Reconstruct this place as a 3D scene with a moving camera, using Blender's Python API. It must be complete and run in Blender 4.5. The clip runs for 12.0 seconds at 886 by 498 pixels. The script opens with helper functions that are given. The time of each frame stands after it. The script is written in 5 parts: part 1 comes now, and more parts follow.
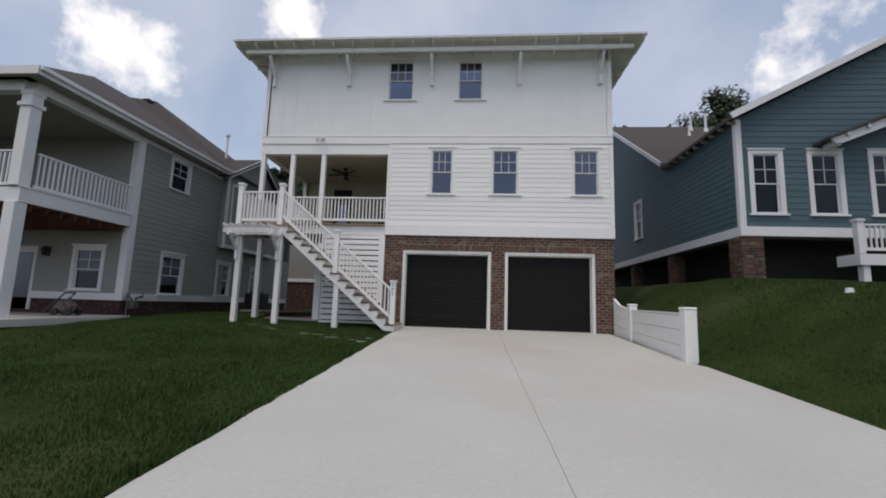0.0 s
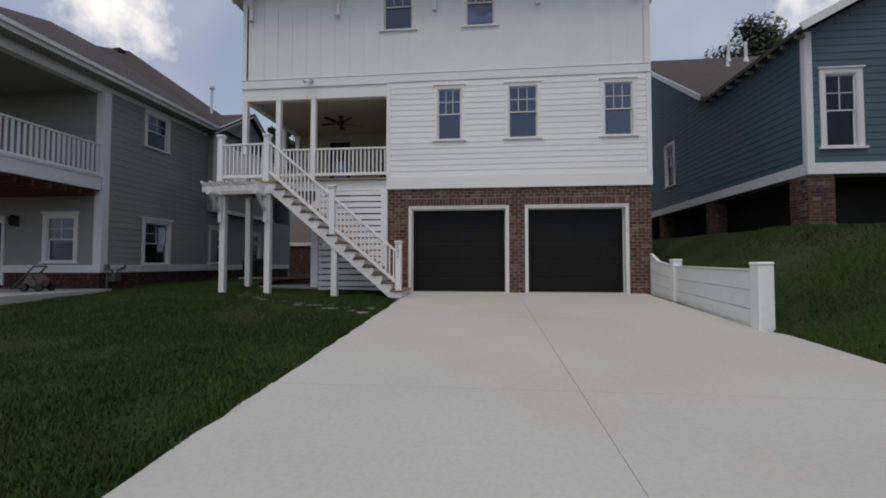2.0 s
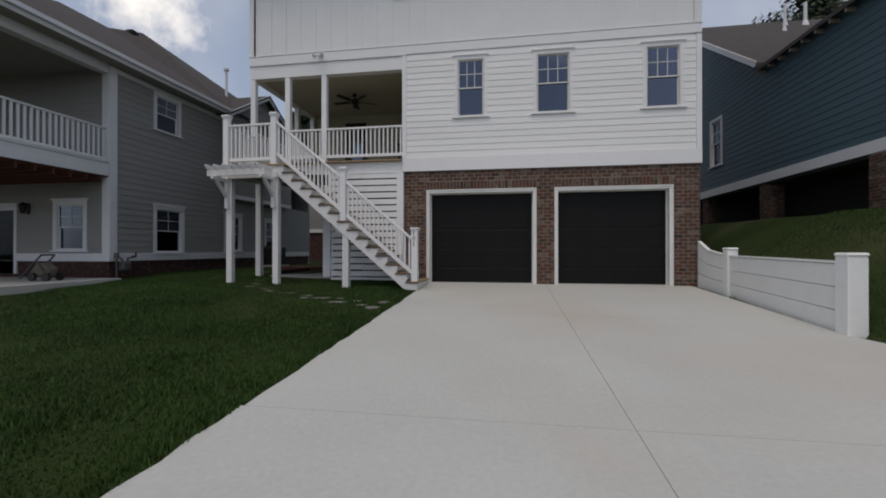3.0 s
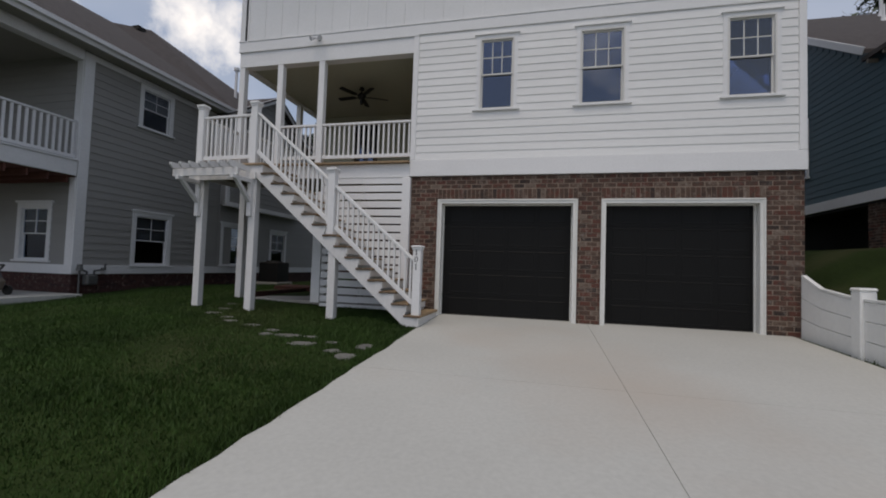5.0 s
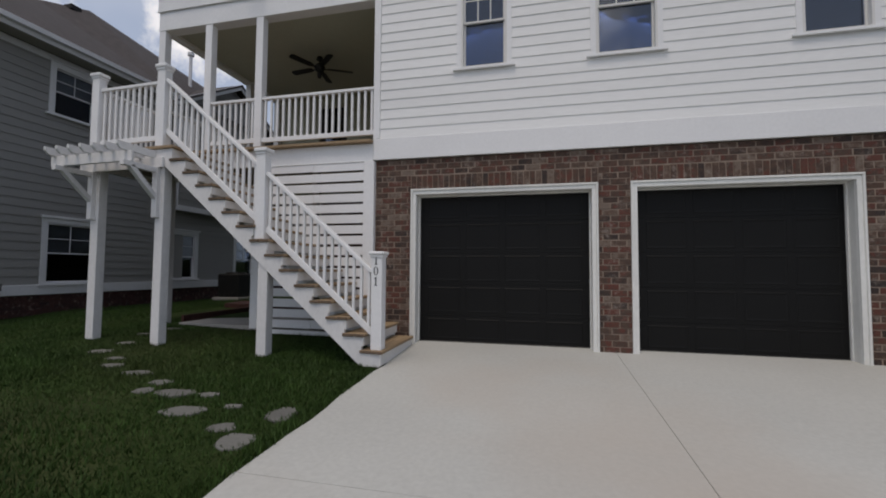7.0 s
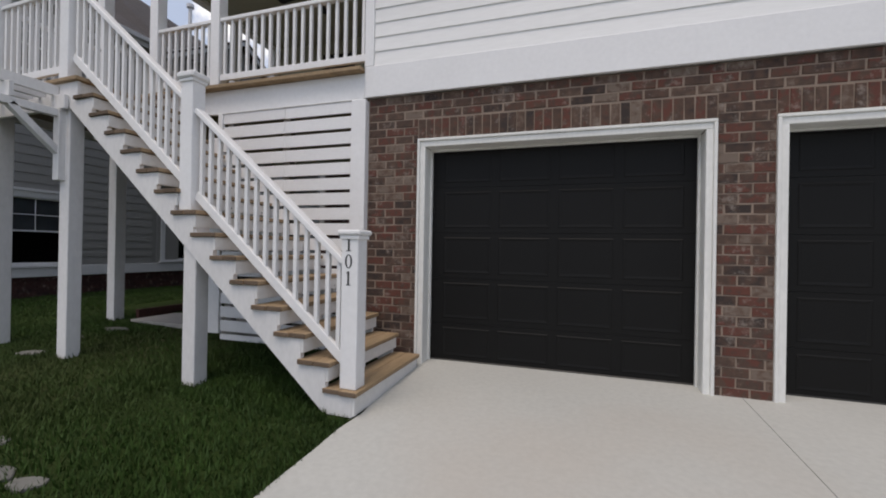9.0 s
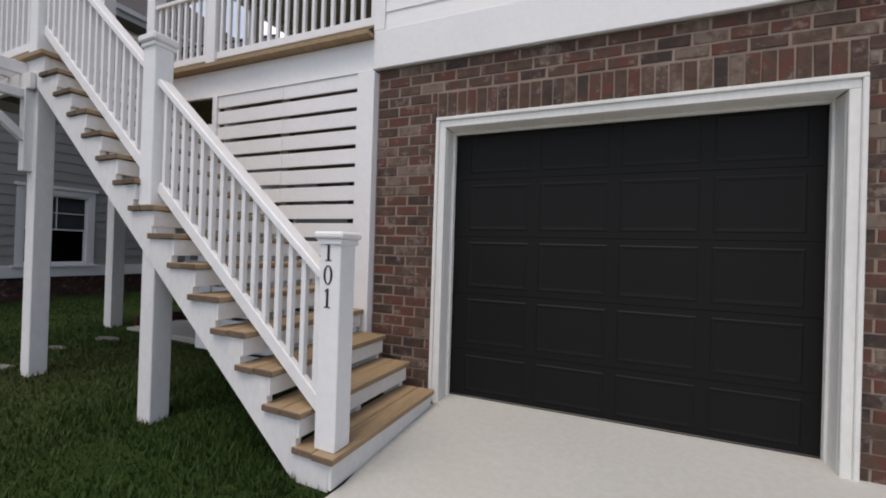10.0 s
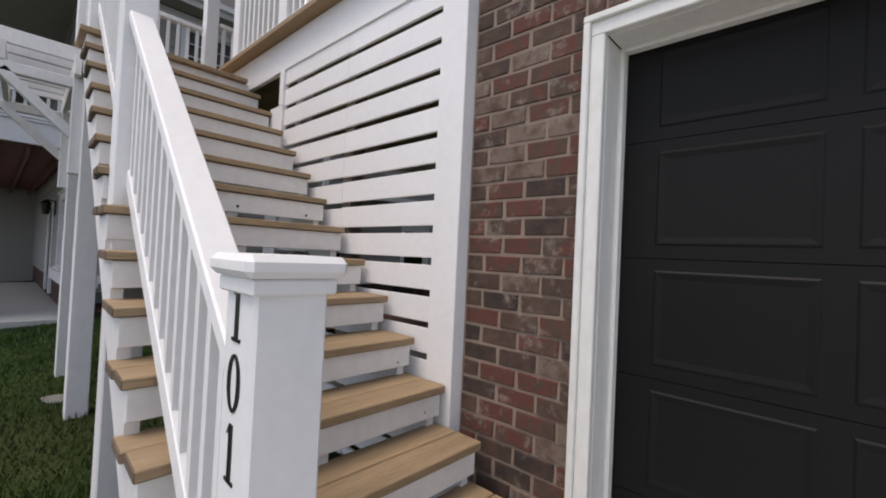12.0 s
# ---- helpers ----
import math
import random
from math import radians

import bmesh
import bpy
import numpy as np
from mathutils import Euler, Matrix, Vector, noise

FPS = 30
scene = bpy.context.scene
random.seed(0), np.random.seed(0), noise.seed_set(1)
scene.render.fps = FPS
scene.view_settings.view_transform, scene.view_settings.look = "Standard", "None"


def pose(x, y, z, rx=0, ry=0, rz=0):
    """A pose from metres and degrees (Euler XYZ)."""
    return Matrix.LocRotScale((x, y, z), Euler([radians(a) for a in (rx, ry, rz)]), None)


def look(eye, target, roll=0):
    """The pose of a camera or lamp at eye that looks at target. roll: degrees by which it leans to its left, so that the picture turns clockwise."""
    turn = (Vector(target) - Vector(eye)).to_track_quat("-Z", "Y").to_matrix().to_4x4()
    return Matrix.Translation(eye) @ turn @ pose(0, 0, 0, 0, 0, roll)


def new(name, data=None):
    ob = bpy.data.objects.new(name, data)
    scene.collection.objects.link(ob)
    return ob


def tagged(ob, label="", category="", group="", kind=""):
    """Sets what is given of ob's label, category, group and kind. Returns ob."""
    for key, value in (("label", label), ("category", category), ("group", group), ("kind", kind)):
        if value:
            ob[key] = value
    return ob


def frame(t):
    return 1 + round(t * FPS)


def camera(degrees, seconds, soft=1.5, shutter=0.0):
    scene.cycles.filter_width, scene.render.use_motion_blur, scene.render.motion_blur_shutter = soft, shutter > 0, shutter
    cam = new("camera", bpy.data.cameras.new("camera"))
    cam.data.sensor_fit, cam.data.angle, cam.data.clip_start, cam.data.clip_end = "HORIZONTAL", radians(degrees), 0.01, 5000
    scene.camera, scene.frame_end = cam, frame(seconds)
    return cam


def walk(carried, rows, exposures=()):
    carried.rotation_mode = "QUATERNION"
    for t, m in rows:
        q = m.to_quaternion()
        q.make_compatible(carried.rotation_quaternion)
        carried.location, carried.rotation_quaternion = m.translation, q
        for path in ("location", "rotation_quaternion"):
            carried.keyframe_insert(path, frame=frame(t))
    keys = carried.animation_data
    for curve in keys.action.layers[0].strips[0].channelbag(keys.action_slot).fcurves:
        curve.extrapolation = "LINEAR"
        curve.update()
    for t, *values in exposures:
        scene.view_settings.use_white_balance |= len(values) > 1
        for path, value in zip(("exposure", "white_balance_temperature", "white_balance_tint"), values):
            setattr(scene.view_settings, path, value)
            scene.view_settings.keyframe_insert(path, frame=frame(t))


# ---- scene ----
cam = camera(92.6, 12.0, 1.9)
PATH = [
    (0, (0.144, -0.818, 0.949), (-0.013, 1.158, 1.212), 1.8),
    (0.5, (0.052, -0.466, 0.959), (-0.12, 1.517, 1.153), 2.1),
    (1, (0.01, -0.12, 0.996), (-0.16, 1.868, 1.137), 1.3),
    (1.5, (-0.005, 0.25, 1.005), (-0.185, 2.239, 1.119), 0.6),
    (2, (-0.027, 0.656, 1.016), (-0.226, 2.645, 1.088), -0.0),
    (2.5, (0.0, 1.108, 1.011), (-0.252, 3.092, 1.05), -0.2),
    (3, (-0.009, 1.558, 1.079), (-0.326, 3.533, 1.085), 0.0),
    (5, (-0.024, 3.682, 1.224), (-0.482, 5.627, 1.309), 1.9),
    (5.5, (-0.017, 4.197, 1.342), (-0.519, 6.131, 1.437), 1.4),
    (6, (-0.04, 4.725, 1.382), (-0.514, 6.665, 1.489), 0.7),
    (6.5, (-0.09, 5.252, 1.385), (-0.541, 7.197, 1.49), 0.3),
    (7, (-0.157, 5.755, 1.352), (-0.612, 7.7, 1.452), 0.4),
    (7.5, (-0.249, 6.236, 1.411), (-0.719, 8.179, 1.456), 0.3),
    (9.5, (-0.539, 8.231, 1.448), (-1.237, 10.106, 1.449), 1.4),
    (10, (-0.627, 8.664, 1.484), (-1.424, 10.499, 1.494), 1.8),
    (11, (-0.879, 9.499, 1.527), (-1.974, 11.172, 1.558), 2.3),
    (11.5, (-1.079, 9.842, 1.552), (-2.311, 11.417, 1.582), 2.5),
    (12, (-1.301, 10.184, 1.58), (-2.668, 11.643, 1.618), 2.7),
]
WALK = [(t, look(eye, target, roll)) for t, eye, target, roll in PATH]
walk(cam, WALK, [(0.0, -0.20, 7420, 13), (1.5, -0.41, 7400, 12.5), (2.5, -0.55, 7400, 12.5), (5.5, -0.50, 7400, 13), (7.5, -0.36, 7380, 13.5), (9.5, 0.04, 7420, 14), (11.0, 0.26, 7470, 15), (12.0, 0.35, 7470, 15)])


# ---- light ----
SKY_STRENGTH, SUN_POWER = 0.15, 1.4
HAZE, HAZE_COLOUR = 0.5, (3.9, 5.0, 7.2, 1)
CLOUD_COLOUR = (12.0, 12.1, 12.3, 1)
CLOUDS = [(-0.80, 0.50, 0.42, 0.18, 0.40), (-0.617, 0.66, 0.428, 0.14, 0.58), (-0.375, 0.75, 0.544, 0.16, 0.30), (0.64, 0.66, 0.43, 0.23, 0.46), (0.5, 0.4, 0.75, 0.3, 0.25), (-0.2, 0.6, 0.8, 0.3, 0.2), (0.1, -0.8, 0.45, 0.3, 0.35), (-0.5, -0.7, 0.5, 0.25, 0.3), (0.6, -0.6, 0.35, 0.25, 0.3)]

# ---- world, sun, exposure ----
SUN_EL, SUN_AZ = 66.0, 190.0
world = bpy.data.worlds.new("sky")
scene.world = world
world.use_nodes = True
wn, wl = world.node_tree.nodes, world.node_tree.links
wn.clear()
w_out = wn.new("ShaderNodeOutputWorld")
w_bg = wn.new("ShaderNodeBackground")
w_sky = wn.new("ShaderNodeTexSky")
w_sky.sky_type = "NISHITA"
w_sky.sun_disc = False
w_sky.sun_elevation = radians(SUN_EL)
w_sky.sun_rotation = radians(SUN_AZ)
w_sky.dust_density = 1.6
w_co = wn.new("ShaderNodeTexCoord")


def w_math(op, a, b=None, clamp=False):
    n = wn.new("ShaderNodeMath")
    n.operation = op
    n.use_clamp = clamp
    for i, v in enumerate((a, b)):
        if v is None:
            continue
        if isinstance(v, (int, float)):
            n.inputs[i].default_value = v
        else:
            wl.new(v, n.inputs[i])
    return n.outputs[0]


def w_noise(scale, detail, rough=0.55):
    n = wn.new("ShaderNodeTexNoise")
    n.inputs["Scale"].default_value = scale
    n.inputs["Detail"].default_value = detail
    n.inputs["Roughness"].default_value = rough
    wl.new(w_co.outputs["Generated"], n.inputs["Vector"])
    return n.outputs["Fac"]


# broken cumulus: fields of noise over the whole dome, denser round a few cloud banks
billow = w_noise(7.0, 8, 0.6)
broad = w_noise(2.2, 4, 0.5)
banks = None
for (cx, cy, cz, cr, cs) in CLOUDS:
    d = wn.new("ShaderNodeVectorMath")
    d.operation = "DISTANCE"
    wl.new(w_co.outputs["Generated"], d.inputs[0])
    v = Vector((cx, cy, cz)).normalized()
    d.inputs[1].default_value = v
    m = w_math("MULTIPLY", w_math("SUBTRACT", 1.0, w_math("DIVIDE", d.outputs["Value"], cr), True), cs)
    banks = m if banks is None else w_math("MAXIMUM", banks, m)
cover = w_math("ADD", w_math("ADD", w_math("MULTIPLY", billow, 1.0), w_math("MULTIPLY", broad, 0.45)), banks)
cover = w_math("MULTIPLY", w_math("SUBTRACT", cover, 0.93), 3.2, True)
haze = w_math("MULTIPLY", w_math("SUBTRACT", broad, 0.42), 1.2, True)
cover = w_math("MAXIMUM", cover, w_math("MULTIPLY", haze, 0.5))
w_mix = wn.new("ShaderNodeMix")
w_mix.data_type = "RGBA"
wl.new(cover, w_mix.inputs["Factor"])
w_haze = wn.new("ShaderNodeMix")
w_haze.data_type = "RGBA"
w_haze.inputs["Factor"].default_value = HAZE
wl.new(w_sky.outputs[0], w_haze.inputs[6])
w_haze.inputs[7].default_value = HAZE_COLOUR
wl.new(w_haze.outputs[2], w_mix.inputs[6])
w_mix.inputs[7].default_value = CLOUD_COLOUR
wl.new(w_mix.outputs[2], w_bg.inputs["Color"])
w_bg.inputs["Strength"].default_value = SKY_STRENGTH
wl.new(w_bg.outputs[0], w_out.inputs["Surface"])

sun = new("sun", bpy.data.lights.new("sun", "SUN"))
sun.data.energy = SUN_POWER
sun.data.angle = radians(28)
sun.data.color = (1.0, 0.96, 0.9)
az, el = radians(SUN_AZ), radians(SUN_EL)
sun.matrix_world = look((40 * math.sin(az) * math.cos(el), 40 * math.cos(az) * math.cos(el), 40 * math.sin(el)), (0, 0, 0))


# ---- materials ----
def material(name, colour, rough=0.7, metal=0.0, var=0.12, scale=3.0, grain=40.0, bump=0.15, per_piece=0.0, stretch=(1, 1, 1), stain=None, stain_at=0.6, spec=0.5, dist=0.004):
    """A plain surface: base colour varied at two scales, fine relief, and a random shade for each piece."""
    m = bpy.data.materials.new(name)
    m.use_nodes = True
    nt = m.node_tree
    n, l = nt.nodes, nt.links
    b = n["Principled BSDF"]
    b.inputs["Roughness"].default_value = rough
    b.inputs["Metallic"].default_value = metal
    b.inputs["Specular IOR Level"].default_value = spec
    co = n.new("ShaderNodeTexCoord")
    mp = n.new("ShaderNodeMapping")
    mp.inputs["Scale"].default_value = stretch
    l.new(co.outputs["Object"], mp.inputs["Vector"])
    n1 = n.new("ShaderNodeTexNoise")
    n1.inputs["Scale"].default_value = scale
    n1.inputs["Detail"].default_value = 4
    n2 = n.new("ShaderNodeTexNoise")
    n2.inputs["Scale"].default_value = grain
    n2.inputs["Detail"].default_value = 5
    l.new(mp.outputs[0], n1.inputs["Vector"])
    l.new(mp.outputs[0], n2.inputs["Vector"])
    s = n.new("ShaderNodeMath")
    s.operation = "ADD"
    l.new(n1.outputs["Fac"], s.inputs[0])
    l.new(n2.outputs["Fac"], s.inputs[1])
    r = n.new("ShaderNodeMapRange")
    r.inputs["From Min"].default_value = 0.6
    r.inputs["From Max"].default_value = 1.4
    r.inputs["To Min"].default_value = 1 - var
    r.inputs["To Max"].default_value = 1 + var
    l.new(s.outputs[0], r.inputs["Value"])
    val = r.outputs[0]
    if per_piece:
        oi = n.new("ShaderNodeObjectInfo")
        r2 = n.new("ShaderNodeMapRange")
        r2.inputs["To Min"].default_value = 1 - per_piece
        r2.inputs["To Max"].default_value = 1 + per_piece
        l.new(oi.outputs["Random"], r2.inputs["Value"])
        mu = n.new("ShaderNodeMath")
        mu.operation = "MULTIPLY"
        l.new(val, mu.inputs[0])
        l.new(r2.outputs[0], mu.inputs[1])
        val = mu.outputs[0]
    mix = n.new("ShaderNodeVectorMath")
    mix.operation = "SCALE"
    mix.inputs[0].default_value = colour[:3]
    l.new(val, mix.inputs["Scale"])
    out = mix.outputs[0]
    if stain:
        n3 = n.new("ShaderNodeTexNoise")
        n3.inputs["Scale"].default_value = scale * 0.35
        n3.inputs["Detail"].default_value = 6
        l.new(co.outputs["Object"], n3.inputs["Vector"])
        cr = n.new("ShaderNodeMapRange")
        cr.inputs["From Min"].default_value = stain_at - 0.08
        cr.inputs["From Max"].default_value = stain_at + 0.12
        l.new(n3.outputs["Fac"], cr.inputs["Value"])
        mx = n.new("ShaderNodeMix")
        mx.data_type = "RGBA"
        l.new(cr.outputs[0], mx.inputs["Factor"])
        l.new(out, mx.inputs[6])
        mx.inputs[7].default_value = (*stain, 1)
        out = mx.outputs[2]
    l.new(out, b.inputs["Base Color"])
    if bump:
        bp = n.new("ShaderNodeBump")
        bp.inputs["Strength"].default_value = bump
        bp.inputs["Distance"].default_value = dist
        l.new(n2.outputs["Fac"], bp.inputs["Height"])
        l.new(bp.outputs[0], b.inputs["Normal"])
    return m


def brick_material(name, colours, island=False):
    m = material(name, (0.2, 0.1, 0.08), rough=0.9, var=0.3, scale=9, grain=60, bump=0.5, dist=0.004)
    n, l = m.node_tree.nodes, m.node_tree.links
    b = n["Principled BSDF"]
    ramp = n.new("ShaderNodeValToRGB")
    ramp.color_ramp.interpolation = "LINEAR"
    e = ramp.color_ramp.elements
    e[0].position, e[0].color = 0.0, (*colours[0], 1)
    e[1].position, e[1].color = 1.0, (*colours[-1], 1)
    for i, c in enumerate(colours[1:-1]):
        k = e.new((i + 1) / (len(colours) - 1))
        k.color = (*c, 1)
    if island:
        src = n.new("ShaderNodeNewGeometry").outputs["Random Per Island"]
    else:
        src = n.new("ShaderNodeObjectInfo").outputs["Random"]
    blot = n.new("ShaderNodeTexNoise")
    blot.inputs["Scale"].default_value = 16
    blot.inputs["Detail"].default_value = 5
    ge = n.new("ShaderNodeNewGeometry")
    l.new(ge.outputs["Position"], blot.inputs["Vector"])
    a = n.new("ShaderNodeMath")
    a.operation = "MULTIPLY_ADD"
    l.new(blot.outputs["Fac"], a.inputs[0])
    a.inputs[1].default_value = 0.9
    a.inputs[2].default_value = -0.45
    a2 = n.new("ShaderNodeMath")
    l.new(a.outputs[0], a2.inputs[0])
    l.new(src, a2.inputs[1])
    a2.use_clamp = True
    l.new(a2.outputs[0], ramp.inputs["Fac"])
    # lime wash smears
    sm = n.new("ShaderNodeTexNoise")
    sm.inputs["Scale"].default_value = 11
    sm.inputs["Detail"].default_value = 7
    sm.inputs["Roughness"].default_value = 0.7
    l.new(ge.outputs["Position"], sm.inputs["Vector"])
    mr = n.new("ShaderNodeMapRange")
    mr.inputs["From Min"].default_value = 0.55
    mr.inputs["From Max"].default_value = 0.72
    mr.inputs["To Max"].default_value = 0.6
    l.new(sm.outputs["Fac"], mr.inputs["Value"])
    mx = n.new("ShaderNodeMix")
    mx.data_type = "RGBA"
    l.new(mr.outputs[0], mx.inputs["Factor"])
    l.new(ramp.outputs[0], mx.inputs[6])
    mx.inputs[7].default_value = (0.36, 0.31, 0.27, 1)
    l.new(mx.outputs[2], b.inputs["Base Color"])
    return m


def glass_material(name, tint, ior):
    """A pane: mostly clear, with a mirror-like gloss that grows at grazing view."""
    m = bpy.data.materials.new(name)
    m.use_nodes = True
    n, l = m.node_tree.nodes, m.node_tree.links
    n.clear()
    out = n.new("ShaderNodeOutputMaterial")
    mix = n.new("ShaderNodeMixShader")
    fr = n.new("ShaderNodeFresnel")
    fr.inputs["IOR"].default_value = ior
    tr = n.new("ShaderNodeBsdfTransparent")
    tr.inputs["Color"].default_value = (*tint, 1)
    gl = n.new("ShaderNodeBsdfGlossy")
    gl.inputs["Roughness"].default_value = 0.02
    gl.inputs["Color"].default_value = (0.80, 0.88, 1.0, 1)
    nz = n.new("ShaderNodeTexNoise")
    nz.inputs["Scale"].default_value = 1.4
    bp = n.new("ShaderNodeBump")
    bp.inputs["Strength"].default_value = 0.12
    bp.inputs["Distance"].default_value = 0.01
    l.new(nz.outputs["Fac"], bp.inputs["Height"])
    l.new(bp.outputs[0], gl.inputs["Normal"])
    l.new(fr.outputs[0], mix.inputs[0])
    l.new(tr.outputs[0], mix.inputs[1])
    l.new(gl.outputs[0], mix.inputs[2])
    l.new(mix.outputs[0], out.inputs["Surface"])
    return m


WHITE = material("white_paint", (0.80, 0.80, 0.80), rough=0.5, var=0.05, scale=1.5, grain=25, bump=0.08, per_piece=0.02)
WHITE_SIDING = material("white_siding_paint", (0.80, 0.80, 0.79), rough=0.55, var=0.05, scale=0.8, grain=18, bump=0.15, per_piece=0.03, stretch=(0.4, 1, 3))
OLD_WHITE = material("worn_white_paint", (0.72, 0.71, 0.70), rough=0.6, var=0.09, scale=2.5, grain=30, bump=0.2, per_piece=0.03, stretch=(1, 1, 0.5))
RISER = material("white_riser_paint", (0.76, 0.75, 0.73), rough=0.55, var=0.09, scale=3, grain=22, bump=0.15, per_piece=0.04, stain=(0.5, 0.45, 0.38), stain_at=0.72)
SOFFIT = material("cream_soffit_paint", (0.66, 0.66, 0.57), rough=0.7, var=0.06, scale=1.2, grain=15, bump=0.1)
# Darker, more olive copy of the soffit cream, used on the porch only.
OLIVE = material("darker_olive_cream_porch", (0.42, 0.42, 0.33), rough=0.75, var=0.06, scale=1.2, grain=15, bump=0.1)
FRAME = material("window_frame_vinyl", (0.70, 0.69, 0.66), rough=0.45, var=0.04, bump=0.03)
TRIMDIRTY = material("door_casing_paint", (0.74, 0.74, 0.71), rough=0.5, var=0.1, scale=2.0, grain=30, bump=0.12, per_piece=0.02, stretch=(1, 1, 0.4))
DOORM = material("charcoal_door_paint", (0.0062, 0.0061, 0.0059), rough=0.52, var=0.1, scale=2, grain=160, bump=0.2, dist=0.001, spec=0.2)
TREAD = material("raw_pine_tread", (0.31, 0.215, 0.125), rough=0.75, var=0.32, scale=4, grain=26, bump=0.35, per_piece=0.13, stretch=(6, 0.5, 6), stain=(0.28, 0.20, 0.12), stain_at=0.62)
TREAD_DARK = material("dark_tread_ends_and_undersides", (0.13, 0.09, 0.06), rough=0.85, var=0.3, scale=6, grain=50, bump=0.4, per_piece=0.25)
GREYW = material("weathered_board_ends", (0.20, 0.17, 0.14), rough=0.85, var=0.3, scale=6, grain=40, bump=0.4, per_piece=0.2)
CONC = material("pale_concrete", (0.475, 0.475, 0.445), rough=0.85, var=0.10, scale=0.5, grain=26, bump=0.2, stain=(0.46, 0.40, 0.34), stain_at=0.58, dist=0.003)
CONCD = material("old_concrete", (0.38, 0.36, 0.33), rough=0.9, var=0.16, scale=1.5, grain=30, bump=0.3)
JOINT = material("joint_shadow_filler", (0.42, 0.41, 0.38), rough=0.95, var=0.2)
LAWN = material("lawn_soil_and_thatch", (0.025, 0.042, 0.011), rough=0.95, var=0.45, scale=0.9, grain=24, bump=0.9, stain=(0.07, 0.072, 0.035), stain_at=0.62, dist=0.03, spec=0.1)
BLADE = material("grass_blades", (0.032, 0.066, 0.012), rough=0.65, var=0.5, scale=0.7, grain=6, bump=0, spec=0.25, stain=(0.055, 0.068, 0.020), stain_at=0.62)
STONE = material("grey_stepping_stone", (0.15, 0.148, 0.135), rough=0.9, var=0.2, scale=4, grain=40, bump=0.5, per_piece=0.12)
BRICK_COLOURS = [(0.034, 0.024, 0.021), (0.062, 0.037, 0.028), (0.085, 0.049, 0.035), (0.112, 0.036, 0.025), (0.066, 0.042, 0.032), (0.100, 0.060, 0.043), (0.16, 0.12, 0.095)]
BRICKS = brick_material("tumbled_brick", BRICK_COLOURS)
BRICKI = brick_material("tumbled_brick_far", BRICK_COLOURS, island=True)
REDBRICK = brick_material("dark_red_brick", [(0.045, 0.018, 0.016), (0.07, 0.026, 0.022), (0.035, 0.016, 0.015)], island=True)
MORTAR = material("buff_mortar", (0.25, 0.19, 0.15), rough=0.95, var=0.2, scale=6, grain=90, bump=0.5)
GREY = material("sage_grey_siding", (0.262, 0.256, 0.246), rough=0.65, var=0.06, scale=0.8, grain=18, bump=0.12, per_piece=0.04, stretch=(1, 1, 3))
LHWHITE = material("soft_white_trim", (0.68, 0.68, 0.69), rough=0.6, var=0.07, scale=1.5, grain=20, bump=0.1)
BLUE = material("slate_blue_siding", (0.052, 0.10, 0.122), rough=0.6, var=0.06, scale=0.8, grain=18, bump=0.12, per_piece=0.04, stretch=(1, 1, 3))
SHINGLE = material("brown_shingles", (0.062, 0.052, 0.049), rough=0.95, var=0.35, scale=5, grain=45, bump=0.8, dist=0.01)
# Near-black for shade behind openings; also colours the vent cap and unit cabinet.
DARK = material("near_black_shade_and_casings", (0.02, 0.018, 0.016), rough=0.95, var=0.2)
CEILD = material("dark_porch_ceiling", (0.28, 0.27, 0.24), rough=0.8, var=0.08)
REDWOOD = material("red_brown_joists", (0.11, 0.04, 0.03), rough=0.8, var=0.3, scale=4)
IRON = material("dark_iron", (0.02, 0.019, 0.018), rough=0.45, metal=0.6, var=0.2)
GALV = material("grey_galvanised_metal", (0.09, 0.09, 0.09), rough=0.5, metal=0.2, var=0.2)
BLACK = material("black_number_paint", (0.012, 0.012, 0.012), rough=0.4, var=0.1, bump=0)
BLIND = material("pale_window_blind", (0.38, 0.39, 0.39), rough=0.7, var=0.04)
# The dimness of the rooms is put into this near-black colour.
INNER = material("near_black_room_shade", (0.05, 0.047, 0.045), rough=0.9, var=0.08)
BARK = material("grey_bark", (0.08, 0.065, 0.05), rough=0.95, var=0.3, scale=4, grain=20, bump=0.8, dist=0.02)
LEAF = material("tree_leaves", (0.035, 0.055, 0.025), rough=0.7, var=0.4, scale=1.2, grain=8, bump=0)
LEAF2 = material("shaded_shrub_leaves", (0.03, 0.05, 0.02), rough=0.7, var=0.4, scale=1.2, grain=8, bump=0)
ASPHALT = material("asphalt", (0.05, 0.05, 0.05), rough=0.9, var=0.2, scale=2, grain=90, bump=0.4)
PVC = material("white_vinyl_fence", (0.80, 0.80, 0.78), rough=0.45, var=0.05, scale=2, grain=15, bump=0.05, per_piece=0.02, stain=(0.6, 0.55, 0.45), stain_at=0.78)
GLASS = glass_material("blue_sheen_glass", (0.45, 0.52, 0.68), 1.95)
GLASS_N = glass_material("plain_window_glass", (0.7, 0.72, 0.74), 1.27)
TAN = material("folded_canvas", (0.16, 0.13, 0.10), rough=0.9, var=0.2)
MULCH = material("dark_red_mulch", (0.06, 0.022, 0.016), rough=0.95, var=0.5, scale=10, grain=60, bump=1.0, dist=0.02)


